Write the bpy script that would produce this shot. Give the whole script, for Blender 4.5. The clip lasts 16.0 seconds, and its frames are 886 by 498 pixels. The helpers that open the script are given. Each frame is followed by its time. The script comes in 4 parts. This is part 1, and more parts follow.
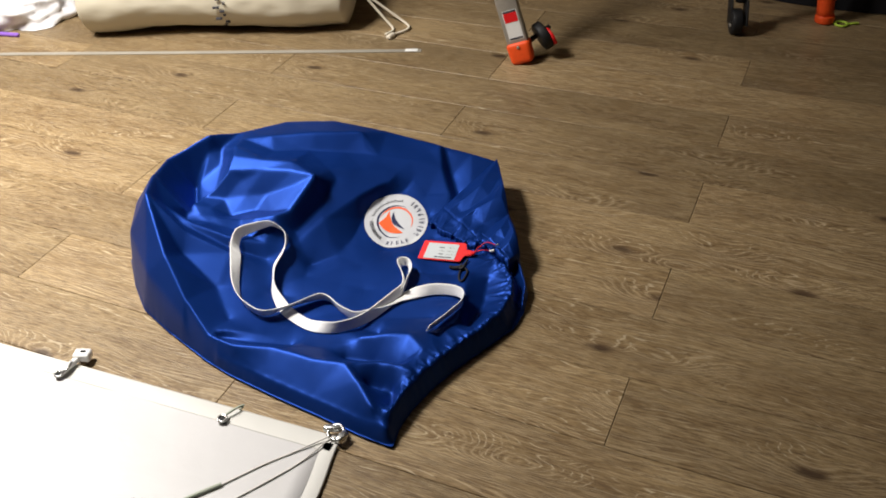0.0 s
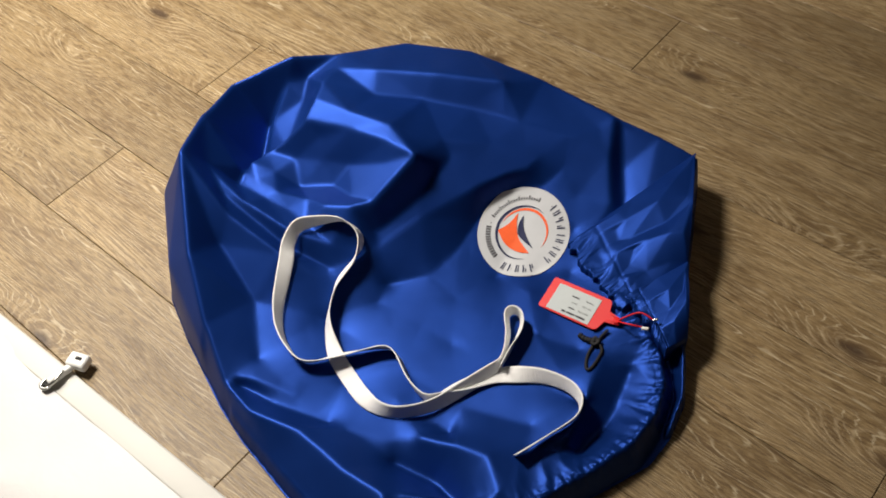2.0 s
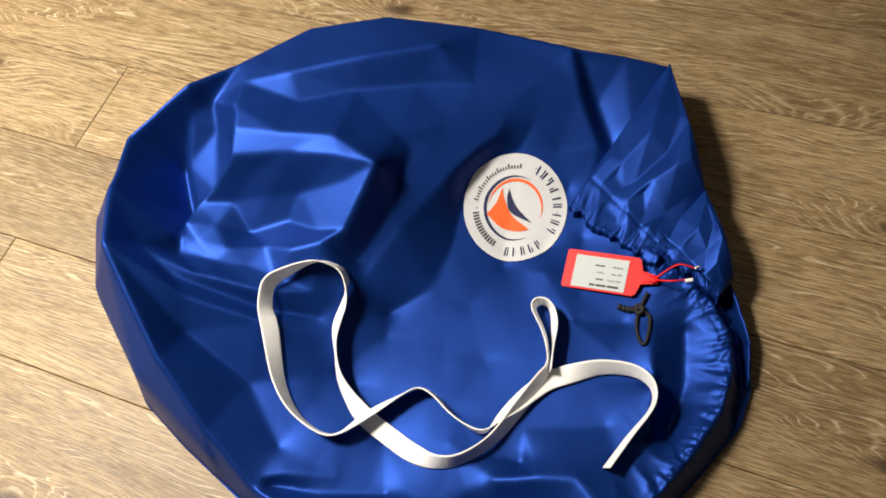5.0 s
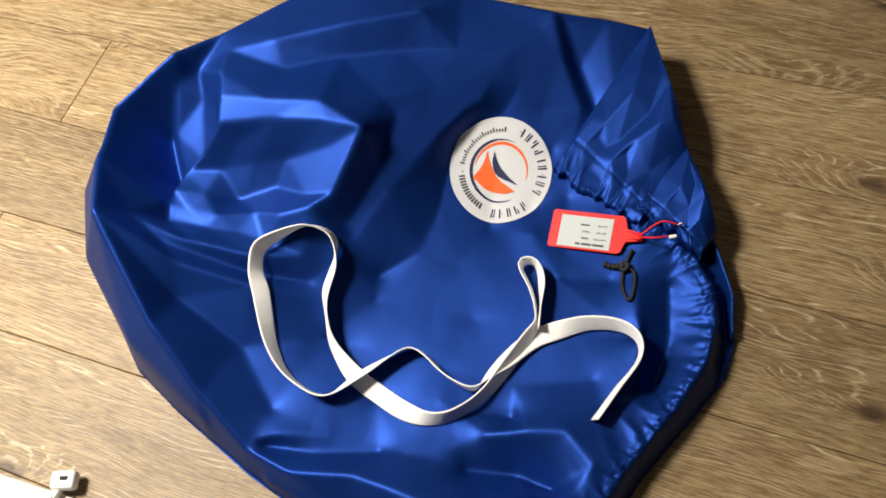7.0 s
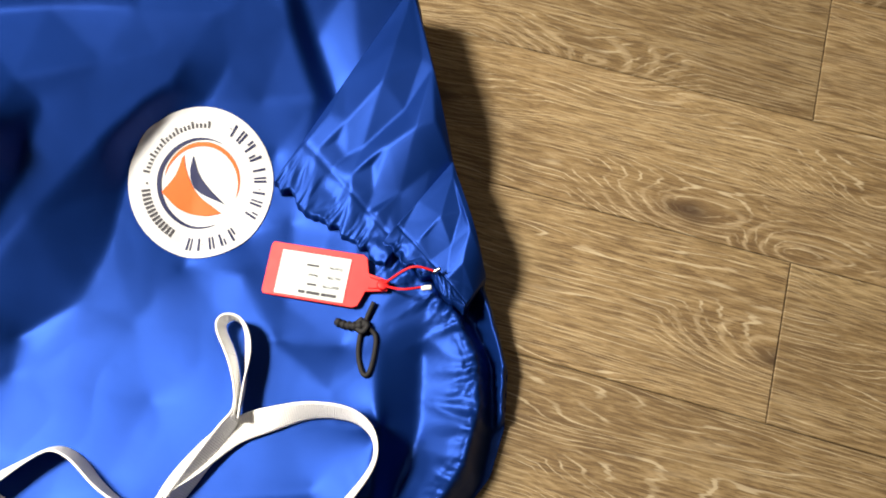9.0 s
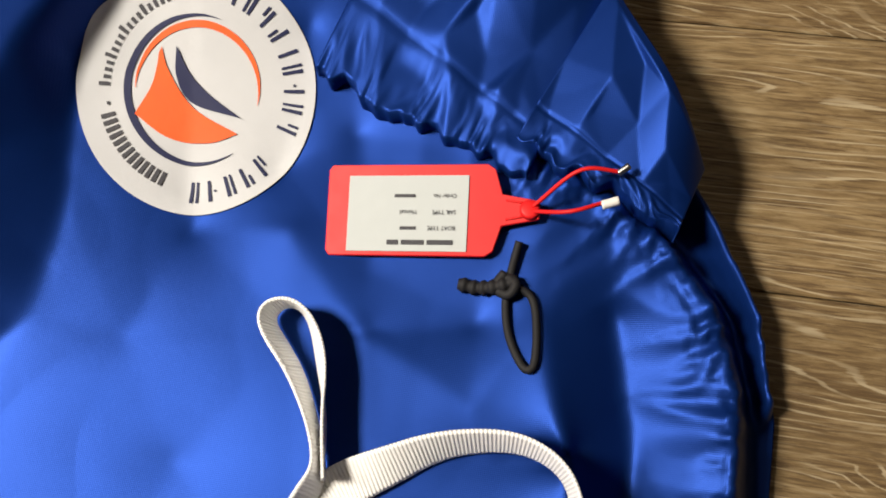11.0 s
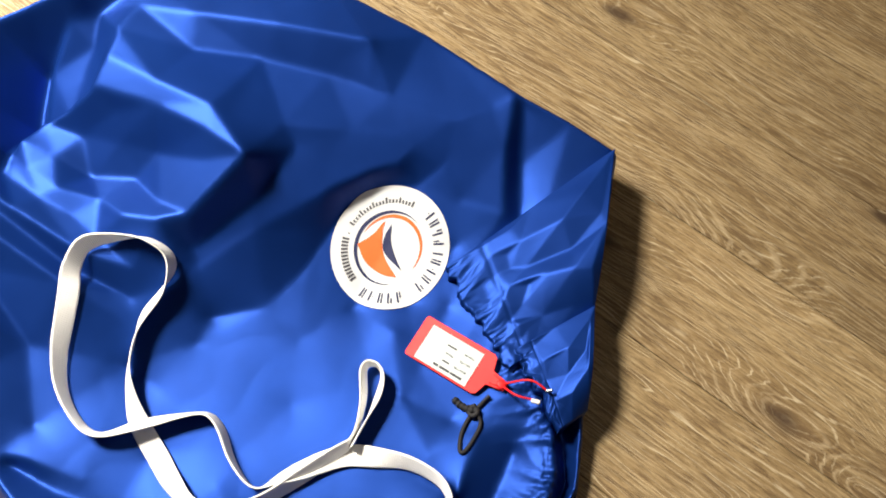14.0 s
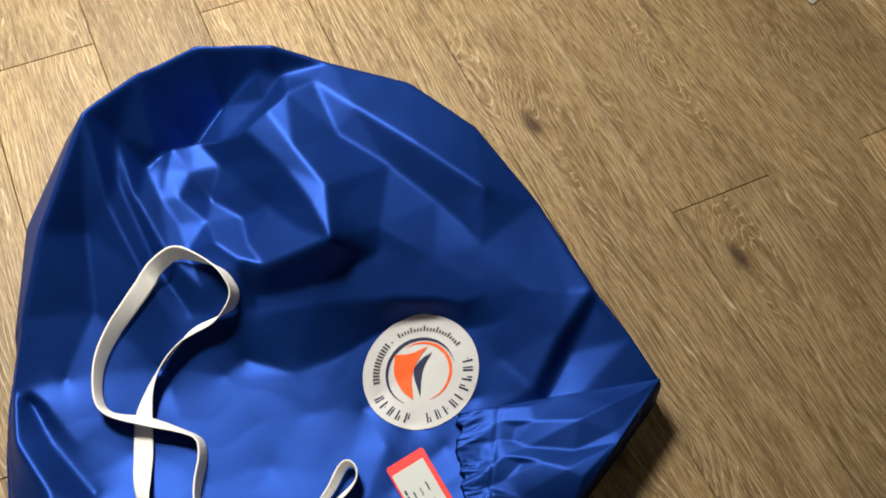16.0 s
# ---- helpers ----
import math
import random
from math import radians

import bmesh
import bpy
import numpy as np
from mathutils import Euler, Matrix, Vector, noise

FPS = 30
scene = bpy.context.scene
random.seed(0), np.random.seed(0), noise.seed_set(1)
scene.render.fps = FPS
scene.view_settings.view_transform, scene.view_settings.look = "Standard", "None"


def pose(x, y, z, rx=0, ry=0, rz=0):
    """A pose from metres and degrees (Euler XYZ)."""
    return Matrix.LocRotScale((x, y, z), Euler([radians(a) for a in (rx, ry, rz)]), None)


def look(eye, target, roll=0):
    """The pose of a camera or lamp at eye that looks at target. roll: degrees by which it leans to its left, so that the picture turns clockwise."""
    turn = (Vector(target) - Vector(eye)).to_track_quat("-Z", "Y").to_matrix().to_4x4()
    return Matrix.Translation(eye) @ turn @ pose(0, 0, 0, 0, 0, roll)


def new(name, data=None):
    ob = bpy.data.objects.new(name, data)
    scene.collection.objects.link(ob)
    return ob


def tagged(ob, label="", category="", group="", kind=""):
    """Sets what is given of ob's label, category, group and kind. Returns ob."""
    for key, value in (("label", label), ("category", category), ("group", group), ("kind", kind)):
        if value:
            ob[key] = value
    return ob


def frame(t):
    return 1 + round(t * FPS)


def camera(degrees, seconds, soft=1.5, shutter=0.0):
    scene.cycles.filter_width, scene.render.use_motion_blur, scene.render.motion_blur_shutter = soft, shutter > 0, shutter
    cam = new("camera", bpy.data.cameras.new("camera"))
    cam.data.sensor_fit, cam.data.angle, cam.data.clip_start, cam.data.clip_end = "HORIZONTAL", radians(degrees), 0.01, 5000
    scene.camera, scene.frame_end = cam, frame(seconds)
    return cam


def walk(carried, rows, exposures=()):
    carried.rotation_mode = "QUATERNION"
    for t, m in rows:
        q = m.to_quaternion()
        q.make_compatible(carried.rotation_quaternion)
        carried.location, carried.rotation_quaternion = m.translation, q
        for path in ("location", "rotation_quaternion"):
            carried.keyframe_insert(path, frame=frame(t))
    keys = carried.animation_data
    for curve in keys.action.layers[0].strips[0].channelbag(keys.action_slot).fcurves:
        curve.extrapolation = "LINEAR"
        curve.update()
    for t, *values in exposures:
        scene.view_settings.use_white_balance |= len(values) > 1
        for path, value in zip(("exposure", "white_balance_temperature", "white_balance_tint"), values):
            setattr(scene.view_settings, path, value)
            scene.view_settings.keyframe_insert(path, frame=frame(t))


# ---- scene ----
cam = camera(51.9, 16.0, 1.8, 0.14)
PATH = [
    (0, (0.783, -1.349, 1.117), (0.085, 0.084, -0.091), -3.7),
    (0.5, (0.742, -1.182, 1.106), (-0.008, 0.151, -0.183), -5.3),
    (1, (0.657, -0.963, 1.079), (-0.079, 0.198, -0.374), -6.1),
    (1.5, (0.595, -0.744, 1.075), (-0.32, 0.227, -0.415), -4.0),
    (2, (0.541, -0.66, 1.055), (-0.359, 0.187, -0.517), -8.3),
    (2.5, (0.442, -0.64, 1.046), (-0.229, 0.227, -0.627), -13.8),
    (3, (0.379, -0.602, 1.032), (-0.13, 0.272, -0.693), -10.9),
    (3.5, (0.337, -0.559, 1.019), (-0.22, 0.271, -0.713), -13.3),
    (4, (0.32, -0.549, 1.015), (-0.266, 0.278, -0.71), -15.6),
    (4.2, (0.315, -0.541, 1.021), (-0.282, 0.264, -0.709), -17.3),
    (6.3, (0.301, -0.588, 1.015), (-0.273, 0.212, -0.726), -16.4),
    (6.5, (0.301, -0.585, 1.017), (-0.261, 0.188, -0.74), -16.7),
    (7, (0.312, -0.589, 1.018), (-0.244, 0.2, -0.734), -17.2),
    (7.5, (0.319, -0.58, 1.024), (-0.217, 0.239, -0.721), -17.5),
    (8, (0.322, -0.558, 1.026), (-0.076, 0.363, -0.704), -9.7),
    (8.5, (0.347, -0.422, 0.916), (0.163, 0.419, -0.889), 1.6),
    (9, (0.336, -0.316, 0.798), (0.161, 0.402, -1.06), 2.6),
    (9.5, (0.284, -0.264, 0.641), (0.07, 0.346, -1.252), -4.6),
    (10, (0.264, -0.239, 0.517), (0.007, 0.325, -1.384), -11.3),
    (10.2, (0.255, -0.231, 0.48), (-0.016, 0.339, -1.418), -13.3),
    (12.3, (0.191, -0.244, 0.501), (0.218, 0.352, -1.408), 7.9),
    (12.5, (0.173, -0.277, 0.586), (0.268, 0.377, -1.302), 13.6),
    (13, (0.214, -0.335, 0.817), (0.167, 0.438, -1.027), 5.3),
    (13.5, (0.263, -0.369, 0.917), (0.043, 0.354, -0.935), 5.7),
    (14, (0.321, -0.324, 0.957), (-0.157, 0.344, -0.867), 2.9),
    (14.5, (0.37, -0.267, 0.982), (-0.265, 0.317, -0.822), -0.4),
    (15, (0.392, -0.292, 1.028), (-0.301, 0.239, -0.772), -3.4),
    (15.5, (0.399, -0.263, 1.041), (-0.375, 0.267, -0.726), 0.9),
    (16, (0.384, -0.209, 1.038), (-0.47, 0.276, -0.705), 5.5),
]
EXPOSURES = [(0, -0.22, 6150, 12), (0.5, -0.14, 6150, 12), (1, -0.56, 6300, 12), (2.5, -0.46, 6500, 11), (3.2, -0.14, 6650, 11), (7.5, -0.12, 6550, 10), (8.5, 0.66, 6650, 10), (9.5, 0.32, 6700, 10), (10, -0.12, 6850, 12), (12.5, 0.06, 6650, 10), (13, 0.66, 6650, 10), (14, 0.54, 6600, 9), (14.6, 0.36, 6550, 9), (15.5, -0.26, 6550, 8), (16, -0.28, 6600, 8)]
walk(cam, [(t, look(eye, target, roll)) for t, eye, target, roll in PATH], EXPOSURES)


# ---- world and lamps ----
world = bpy.data.worlds.new("room_ambience")
scene.world = world
world.use_nodes = True
world.node_tree.nodes["Background"].inputs[0].default_value = (1.0, 0.9, 0.78, 1)
world.node_tree.nodes["Background"].inputs[1].default_value = 0.008


def area_lamp(name, eye, target, size, power, colour):
    data = bpy.data.lights.new(name, "AREA")
    data.shape, data.size, data.energy, data.color = "DISK", size, power, colour
    data.spread = radians(118)
    ob = new(name, data)
    ob.matrix_world = look(eye, target)
    return ob


area_lamp("key_lamp", (-1.14, -0.32, 2.06), (-0.92, -0.27, 0.0), 0.50, 58, (1.0, 0.925, 0.81))
area_lamp("side_lamp", (-1.85, -0.20, 1.80), (-1.30, -0.15, 0.0), 0.45, 21, (1.0, 0.925, 0.81))
# weak overhead fill, added to lift the shade; not a known fixture
area_lamp("ceiling_lamp", (0.6, 0.6, 2.44), (0.6, 0.6, 0.0), 1.0, 1.5, (1.0, 0.88, 0.72))

# ---- materials ----


class Nodes:
    """Short hand for building a node material."""

    def __init__(self, name):
        self.m = bpy.data.materials.new(name)
        self.m.use_nodes = True
        self.t = self.m.node_tree
        self.b = self.t.nodes["Principled BSDF"]

    def add(self, kind, **values):
        n = self.t.nodes.new(kind)
        for key, value in values.items():
            n.inputs[key].default_value = value
        return n

    def link(self, a, b):
        self.t.links.new(a, b)

    def math(self, op, a, b=0.0, c=0.0):
        n = self.t.nodes.new("ShaderNodeMath")
        n.operation = op
        for k, v in enumerate((a, b, c)):
            if isinstance(v, (int, float)):
                n.inputs[k].default_value = v
            else:
                self.link(v, n.inputs[k])
        return n.outputs[0]

    def ramp(self, fac, *stops):
        n = self.t.nodes.new("ShaderNodeValToRGB")
        self.link(fac, n.inputs[0])
        e = n.color_ramp.elements
        while len(e) < len(stops):
            e.new(0.5)
        for el, (pos, col) in zip(e, stops):
            el.position = pos
            el.color = (*col, 1) if len(col) == 3 else col
        return n.outputs[0]

    def mix(self, fac, a, b, blend="MIX"):
        n = self.t.nodes.new("ShaderNodeMix")
        n.data_type, n.blend_type = "RGBA", blend
        for sock, v in ((n.inputs[0], fac), (n.inputs[6], a), (n.inputs[7], b)):
            if isinstance(v, (int, float)):
                sock.default_value = v
            elif isinstance(v, tuple):
                sock.default_value = (*v, 1)
            else:
                self.link(v, sock)
        return n.outputs[2]

    def coords(self, scale=(1, 1, 1), shift=None):
        c = self.t.nodes.new("ShaderNodeTexCoord").outputs["Object"]
        m = self.t.nodes.new("ShaderNodeMapping")
        m.inputs["Scale"].default_value = scale
        if shift is not None:
            add = self.t.nodes.new("ShaderNodeVectorMath")
            self.link(c, add.inputs[0])
            self.link(shift, add.inputs[1])
            c = add.outputs[0]
        self.link(c, m.inputs["Vector"])
        return m.outputs[0]

    def noise(self, vec, scale, detail=3.0, rough=0.5, dist=0.0):
        n = self.add("ShaderNodeTexNoise", Scale=scale, Detail=detail, Roughness=rough, Distortion=dist)
        self.link(vec, n.inputs["Vector"])
        return n.outputs["Fac"]

    def bump(self, height, strength, distance):
        n = self.add("ShaderNodeBump", Strength=strength)
        n.inputs["Distance"].default_value = distance
        self.link(height, n.inputs["Height"])
        self.link(n.outputs[0], self.b.inputs["Normal"])
        return n


def plain(name, colour, rough=0.5, metal=0.0, grain=120.0, vary=0.12, relief=0.0004):
    """A painted, moulded or metal surface with a little mottling and relief."""
    k = Nodes(name)
    v = k.coords()
    fine = k.noise(v, grain, 4)
    broad = k.noise(v, 9.0, 2)
    both = k.math("MULTIPLY_ADD", broad, 0.6, k.math("MULTIPLY", fine, 0.4))
    lo = tuple(max(0.0, c * (1 - vary)) for c in colour)
    hi = tuple(min(1.0, c * (1 + vary)) for c in colour)
    k.link(k.ramp(both, (0.3, lo), (0.7, hi)), k.b.inputs["Base Color"])
    k.link(k.math("MULTIPLY_ADD", fine, 0.12, rough - 0.06), k.b.inputs["Roughness"])
    k.b.inputs["Metallic"].default_value = metal
    if not metal:
        k.b.inputs["Specular IOR Level"].default_value = 0.3
    k.bump(fine, 0.5, relief)
    return k.m


def oak():
    """Rustic oak planks: cathedral figure, limed pores, knots, each plank with its own cut."""
    k = Nodes("rustic_oak_planks")
    info = k.t.nodes.new("ShaderNodeObjectInfo")
    rnd = info.outputs["Random"]
    comb = k.t.nodes.new("ShaderNodeCombineXYZ")
    k.link(k.math("MULTIPLY", rnd, 37.0), comb.inputs[0])
    k.link(k.math("MULTIPLY", rnd, 91.0), comb.inputs[1])
    k.link(k.math("MULTIPLY", rnd, 13.0), comb.inputs[2])
    vor = k.add("ShaderNodeTexVoronoi", Scale=3.0, Randomness=1.0)
    vor.voronoi_dimensions = "2D"
    k.link(k.coords((0.8, 2.0, 1.0), comb.outputs[0]), vor.inputs["Vector"])
    eye = k.ramp(vor.outputs["Distance"], (0.0, (1, 1, 1)), (0.30, (0, 0, 0)))
    long = k.coords((1.0, 5.0, 1.0), comb.outputs[0])
    fibre0 = k.noise(k.coords((5.0, 90.0, 5.0), comb.outputs[0]), 1.5, 3.0, 0.6)
    sep = k.t.nodes.new("ShaderNodeSeparateXYZ")
    k.link(k.coords(), sep.inputs[0])
    field = k.math("MULTIPLY_ADD", eye, 34.0, k.math("MULTIPLY", k.noise(long, 1.9, 2.0, 0.45, 0.3), 105.0))
    field = k.math("ADD", field, k.math("MULTIPLY", k.noise(k.coords((7.0, 22.0, 1.0), comb.outputs[0]), 2.0, 2.0), 3.5))
    rings = k.math("SINE", k.math("ADD", k.math("MULTIPLY_ADD", sep.outputs[1], 620.0, field), k.math("MULTIPLY", fibre0, 3.0)))
    rings = k.math("MULTIPLY_ADD", rings, 0.5, 0.5)
    patch = k.noise(k.coords((1.4, 5.0, 1.0), comb.outputs[0]), 2.6, 1.0)
    where = k.ramp(k.math("ADD", patch, k.math("MULTIPLY", eye, 0.30)), (0.52, (0, 0, 0)), (0.74, (1, 1, 1)))
    fibre = k.noise(k.coords((22.0, 230.0, 9.0), comb.outputs[0]), 1.6, 5.0, 0.70, 0.3)
    pores = k.noise(k.coords((18.0, 380.0, 18.0), comb.outputs[0]), 1.5, 3.0, 0.65)
    broad = k.noise(k.coords((1.6, 8.0, 1.0), comb.outputs[0]), 1.9, 4.0, 0.6)
    base = k.ramp(broad, (0.25, (0.190, 0.118, 0.052)), (0.5, (0.310, 0.205, 0.092)), (0.75, (0.410, 0.285, 0.135)))
    base = k.mix(k.ramp(fibre, (0.38, (0.70, 0.70, 0.70)), (0.53, (0, 0, 0))), base, (0.118, 0.072, 0.034))
    base = k.mix(k.ramp(pores, (0.36, (0.9, 0.9, 0.9)), (0.47, (0, 0, 0))), base, (0.120, 0.070, 0.032))
    base = k.mix(k.ramp(fibre, (0.52, (0, 0, 0)), (0.68, (0.55, 0.55, 0.55))), base, (0.520, 0.395, 0.220))
    lines = k.ramp(rings, (0.74, (0, 0, 0)), (0.97, (1, 1, 1)))
    limed = k.math("MULTIPLY", lines, k.math("MULTIPLY_ADD", where, 0.40, 0.04))
    limed = k.math("MULTIPLY", limed, k.ramp(fibre0, (0.30, (0.35, 0.35, 0.35)), (0.6, (1, 1, 1))))
    hair = k.math("SINE", k.math("ADD", k.math("MULTIPLY_ADD", sep.outputs[1], 1500.0, k.math("MULTIPLY", field, 1.7)), k.math("MULTIPLY", fibre0, 7.0)))
    hair = k.ramp(hair, (0.80, (0, 0, 0)), (0.97, (1, 1, 1)))
    broken_up = k.ramp(k.noise(k.coords((9.0, 60.0, 1.0), comb.outputs[0]), 1.7, 2.0), (0.40, (0, 0, 0)), (0.58, (0.70, 0.70, 0.70)))
    base = k.mix(k.math("MULTIPLY", hair, broken_up), base, (0.620, 0.500, 0.310))
    col = k.mix(limed, base, (0.600, 0.460, 0.270))
    dark = k.math("MULTIPLY", k.ramp(rings, (0.05, (1, 1, 1)), (0.40, (0, 0, 0))), k.math("MULTIPLY_ADD", where, 0.26, 0.08))
    col = k.mix(dark, col, (0.130, 0.076, 0.034))
    wob = k.math("ADD", vor.outputs["Distance"], k.math("MULTIPLY", k.noise(k.coords((20, 45, 20), comb.outputs[0]), 1.5, 3.0), 0.075))
    some = k.math("GREATER_THAN", k.math("FRACT", k.math("MULTIPLY", vor.outputs["Color"], 7.0)), 0.55)
    knot = k.math("MULTIPLY", some, k.ramp(wob, (0.062, (1, 1, 1)), (0.115, (0, 0, 0))))
    halo = k.math("MULTIPLY", some, k.ramp(wob, (0.06, (0.4, 0.4, 0.4)), (0.17, (0, 0, 0))))
    col = k.mix(halo, col, (0.165, 0.098, 0.045))
    col = k.mix(k.math("MULTIPLY", knot, 0.85), col, (0.055, 0.030, 0.016))
    tone = k.math("MULTIPLY_ADD", k.math("FRACT", k.math("MULTIPLY", rnd, 17.3)), 0.38, 0.82)
    col = k.mix(1.0, col, tone, "MULTIPLY")
    col = k.mix(1.0, col, (0.745, 0.775, 0.830), "MULTIPLY")
    k.link(col, k.b.inputs["Base Color"])
    k.link(k.math("MULTIPLY_ADD", fibre, 0.20, 0.34), k.b.inputs["Roughness"])
    k.b.inputs["Specular IOR Level"].default_value = 0.28
    height = k.math("ADD", k.math("MULTIPLY", fibre, 0.7), k.math("MULTIPLY", lines, 0.35))
    k.bump(height, 0.55, 0.0009)
    return k.m


def nylon():
    """Satin blue coated nylon with a fine plain weave and faint rubbed streaks."""
    k = Nodes("blue_nylon")
    v = k.coords()
    cloud = k.noise(v, 14.0, 4.0)
    k.link(k.ramp(cloud, (0.3, (0.0038, 0.0268, 0.168)), (0.7, (0.0050, 0.0328, 0.202))), k.b.inputs["Base Color"])
    weave = k.add("ShaderNodeTexWave", Scale=340.0, Distortion=0.4)
    weft = k.add("ShaderNodeTexWave", Scale=340.0, Distortion=0.4)
    weave.bands_direction, weft.bands_direction = "X", "Y"
    k.link(v, weave.inputs["Vector"])
    k.link(v, weft.inputs["Vector"])
    thread = k.math("ADD", weave.outputs["Fac"], weft.outputs["Fac"])
    crumple = k.noise(v, 60.0, 3.0, 0.5, 0.6)
    k.link(k.math("MULTIPLY_ADD", cloud, 0.08, 0.41), k.b.inputs["Roughness"])
    k.b.inputs["Specular IOR Level"].default_value = 0.16
    k.b.inputs["Metallic"].default_value = 0.60
    k.bump(k.math("MULTIPLY_ADD", thread, 0.05, k.math("MULTIPLY", crumple, 0.15)), 0.35, 0.0012)
    return k.m


def webbing():
    """White woven strap: cross ribs and a stitched selvedge."""
    k = Nodes("white_webbing")
    c = k.t.nodes.new("ShaderNodeTexCoord").outputs["UV"]
    rib = k.add("ShaderNodeTexWave", Scale=1.0, Distortion=0.0)
    mp = k.t.nodes.new("ShaderNodeMapping")
    mp.inputs["Scale"].default_value = (16.0, 1.0, 1.0)
    k.link(c, mp.inputs["Vector"])
    k.link(mp.outputs[0], rib.inputs["Vector"])
    fuzz = k.noise(k.coords(), 240.0, 3.0)
    k.link(k.mix(k.math("MULTIPLY", rib.outputs["Fac"], 0.6), (0.82, 0.82, 0.81), (0.92, 0.92, 0.91)), k.b.inputs["Base Color"])
    k.b.inputs["Roughness"].default_value = 0.62
    k.bump(k.math("MULTIPLY_ADD", fuzz, 0.5, rib.outputs["Fac"]), 0.5, 0.0008)
    return k.m


def sailcloth(name, colour, rough=0.45):
    k = Nodes(name)
    v = k.coords()
    broad = k.noise(v, 6.0, 4.0)
    ripple = k.noise(v, 26.0, 3.0, 0.5, 0.4)
    lo = tuple(c * 0.92 for c in colour)
    k.link(k.ramp(broad, (0.3, lo), (0.7, colour)), k.b.inputs["Base Color"])
    k.b.inputs["Roughness"].default_value = rough
    k.bump(k.math("MULTIPLY_ADD", k.noise(v, 320.0, 2.0), 0.1, ripple), 0.4, 0.0015)
    return k.m


OAK = oak()
BLUE = nylon()
STRAP = webbing()
SAIL = sailcloth("white_sailcloth", (0.53, 0.525, 0.525))
TAPE = sailcloth("cream_edge_tape", (0.57, 0.565, 0.53), 0.55)
CANVAS = sailcloth("cream_canvas", (0.60, 0.56, 0.44), 0.8)
WHITE_PRINT = plain("white_print", (0.50, 0.515, 0.54), 0.6, vary=0.03)
NAVY_PRINT = plain("navy_print", (0.012, 0.016, 0.060), 0.62)
ORANGE_PRINT = plain("orange_print", (0.78, 0.105, 0.020), 0.62)
GREY_PRINT = plain("grey_print", (0.055, 0.055, 0.065), 0.7)
FAINT_PRINT = plain("faint_print", (0.36, 0.36, 0.40), 0.5)
RED = plain("red_plastic", (0.66, 0.012, 0.014), 0.50, vary=0.03, relief=0.00005)
PAPER = plain("label_paper", (0.48, 0.52, 0.53), 0.75, vary=0.04)
BLACK_CORD = plain("black_cord", (0.012, 0.012, 0.014), 0.7, grain=500.0)
WHITE_PLASTIC = plain("white_plastic", (0.74, 0.74, 0.72), 0.35, vary=0.05)
STEEL = plain("steel", (0.52, 0.52, 0.50), 0.28, 1.0)
# near-black colour that stands in for the shade inside small holes
HOLE_SHADE = plain("hole_shade", (0.02, 0.02, 0.02), 0.8)
ALUMINIUM = plain("brushed_aluminium", (0.50, 0.50, 0.48), 0.42, 0.6)
ORANGE_RUBBER = plain("orange_rubber", (0.80, 0.085, 0.012), 0.5)
BLACK_RUBBER = plain("black_rubber", (0.012, 0.012, 0.013), 0.55)
BLACK_FABRIC = plain("black_fabric", (0.010, 0.010, 0.013), 0.85, grain=400.0)
BATTEN = plain("grey_fibreglass", (0.30, 0.28, 0.235), 0.35, vary=0.08)
COTTON = plain("cotton_cord", (0.66, 0.60, 0.48), 0.8, grain=500.0)
WHITE_CORD = plain("white_lashing_cord", (0.62, 0.61, 0.57), 0.8, grain=500.0)
GREEN_ROPE = plain("grey_green_rope", (0.36, 0.40, 0.32), 0.7, grain=600.0)
LIME = plain("lime_plastic", (0.42, 0.60, 0.06), 0.5)
PURPLE = plain("purple_plastic_film", (0.25, 0.12, 0.52), 0.35)
WHITE_FILM = plain("white_plastic_film", (0.72, 0.72, 0.74), 0.3)
# tan kept low so the unseen walls and ceiling bounce little light
BOUNCE_WALL = plain("dull_tan_bounce_wall", (0.30, 0.26, 0.20), 0.8, vary=0.05)
SUBFLOOR = plain("dark_underlay", (0.06, 0.04, 0.022), 0.9)

# ---- mesh helpers ----
from mathutils.geometry import delaunay_2d_cdt



def thing(name, label, category, group="", at=(0, 0, 0)):
    ob = new(name)
    ob.empty_display_size = 0.05
    ob.location = at
    return tagged(ob, label, category, group)


def part(name, bm, material, parent, label="", smooth=True):
    """One mesh object under a thing or a part; its points are given in the world."""
    me = bpy.data.meshes.new(name)
    bm.to_mesh(me)
    bm.free()
    me.materials.append(material)
    if smooth:
        for p in me.polygons:
            p.use_smooth = True
    ob = new(name, me)
    if parent is not None:
        up, spot = parent, Vector((0, 0, 0))
        while up is not None:
            spot += up.location
            up = up.parent
        me.transform(Matrix.Translation(-spot))
        ob.parent = parent
    if label:
        tagged(ob, label)
    return ob


def from_arrays(verts, faces):
    bm = bmesh.new()
    vs = [bm.verts.new(v) for v in verts]
    for f in faces:
        bm.faces.new([vs[i] for i in f])
    return bm


def sheet(points, closed_u=False):
    """A bmesh from rows of points."""
    rows, cols = len(points), len(points[0])
    verts = [p for row in points for p in row]
    faces = []
    for i in range(rows - 1):
        for j in range(cols if closed_u else cols - 1):
            a, b = i * cols + j, i * cols + (j + 1) % cols
            faces.append((a, b, b + cols, a + cols))
    return from_arrays(verts, faces)


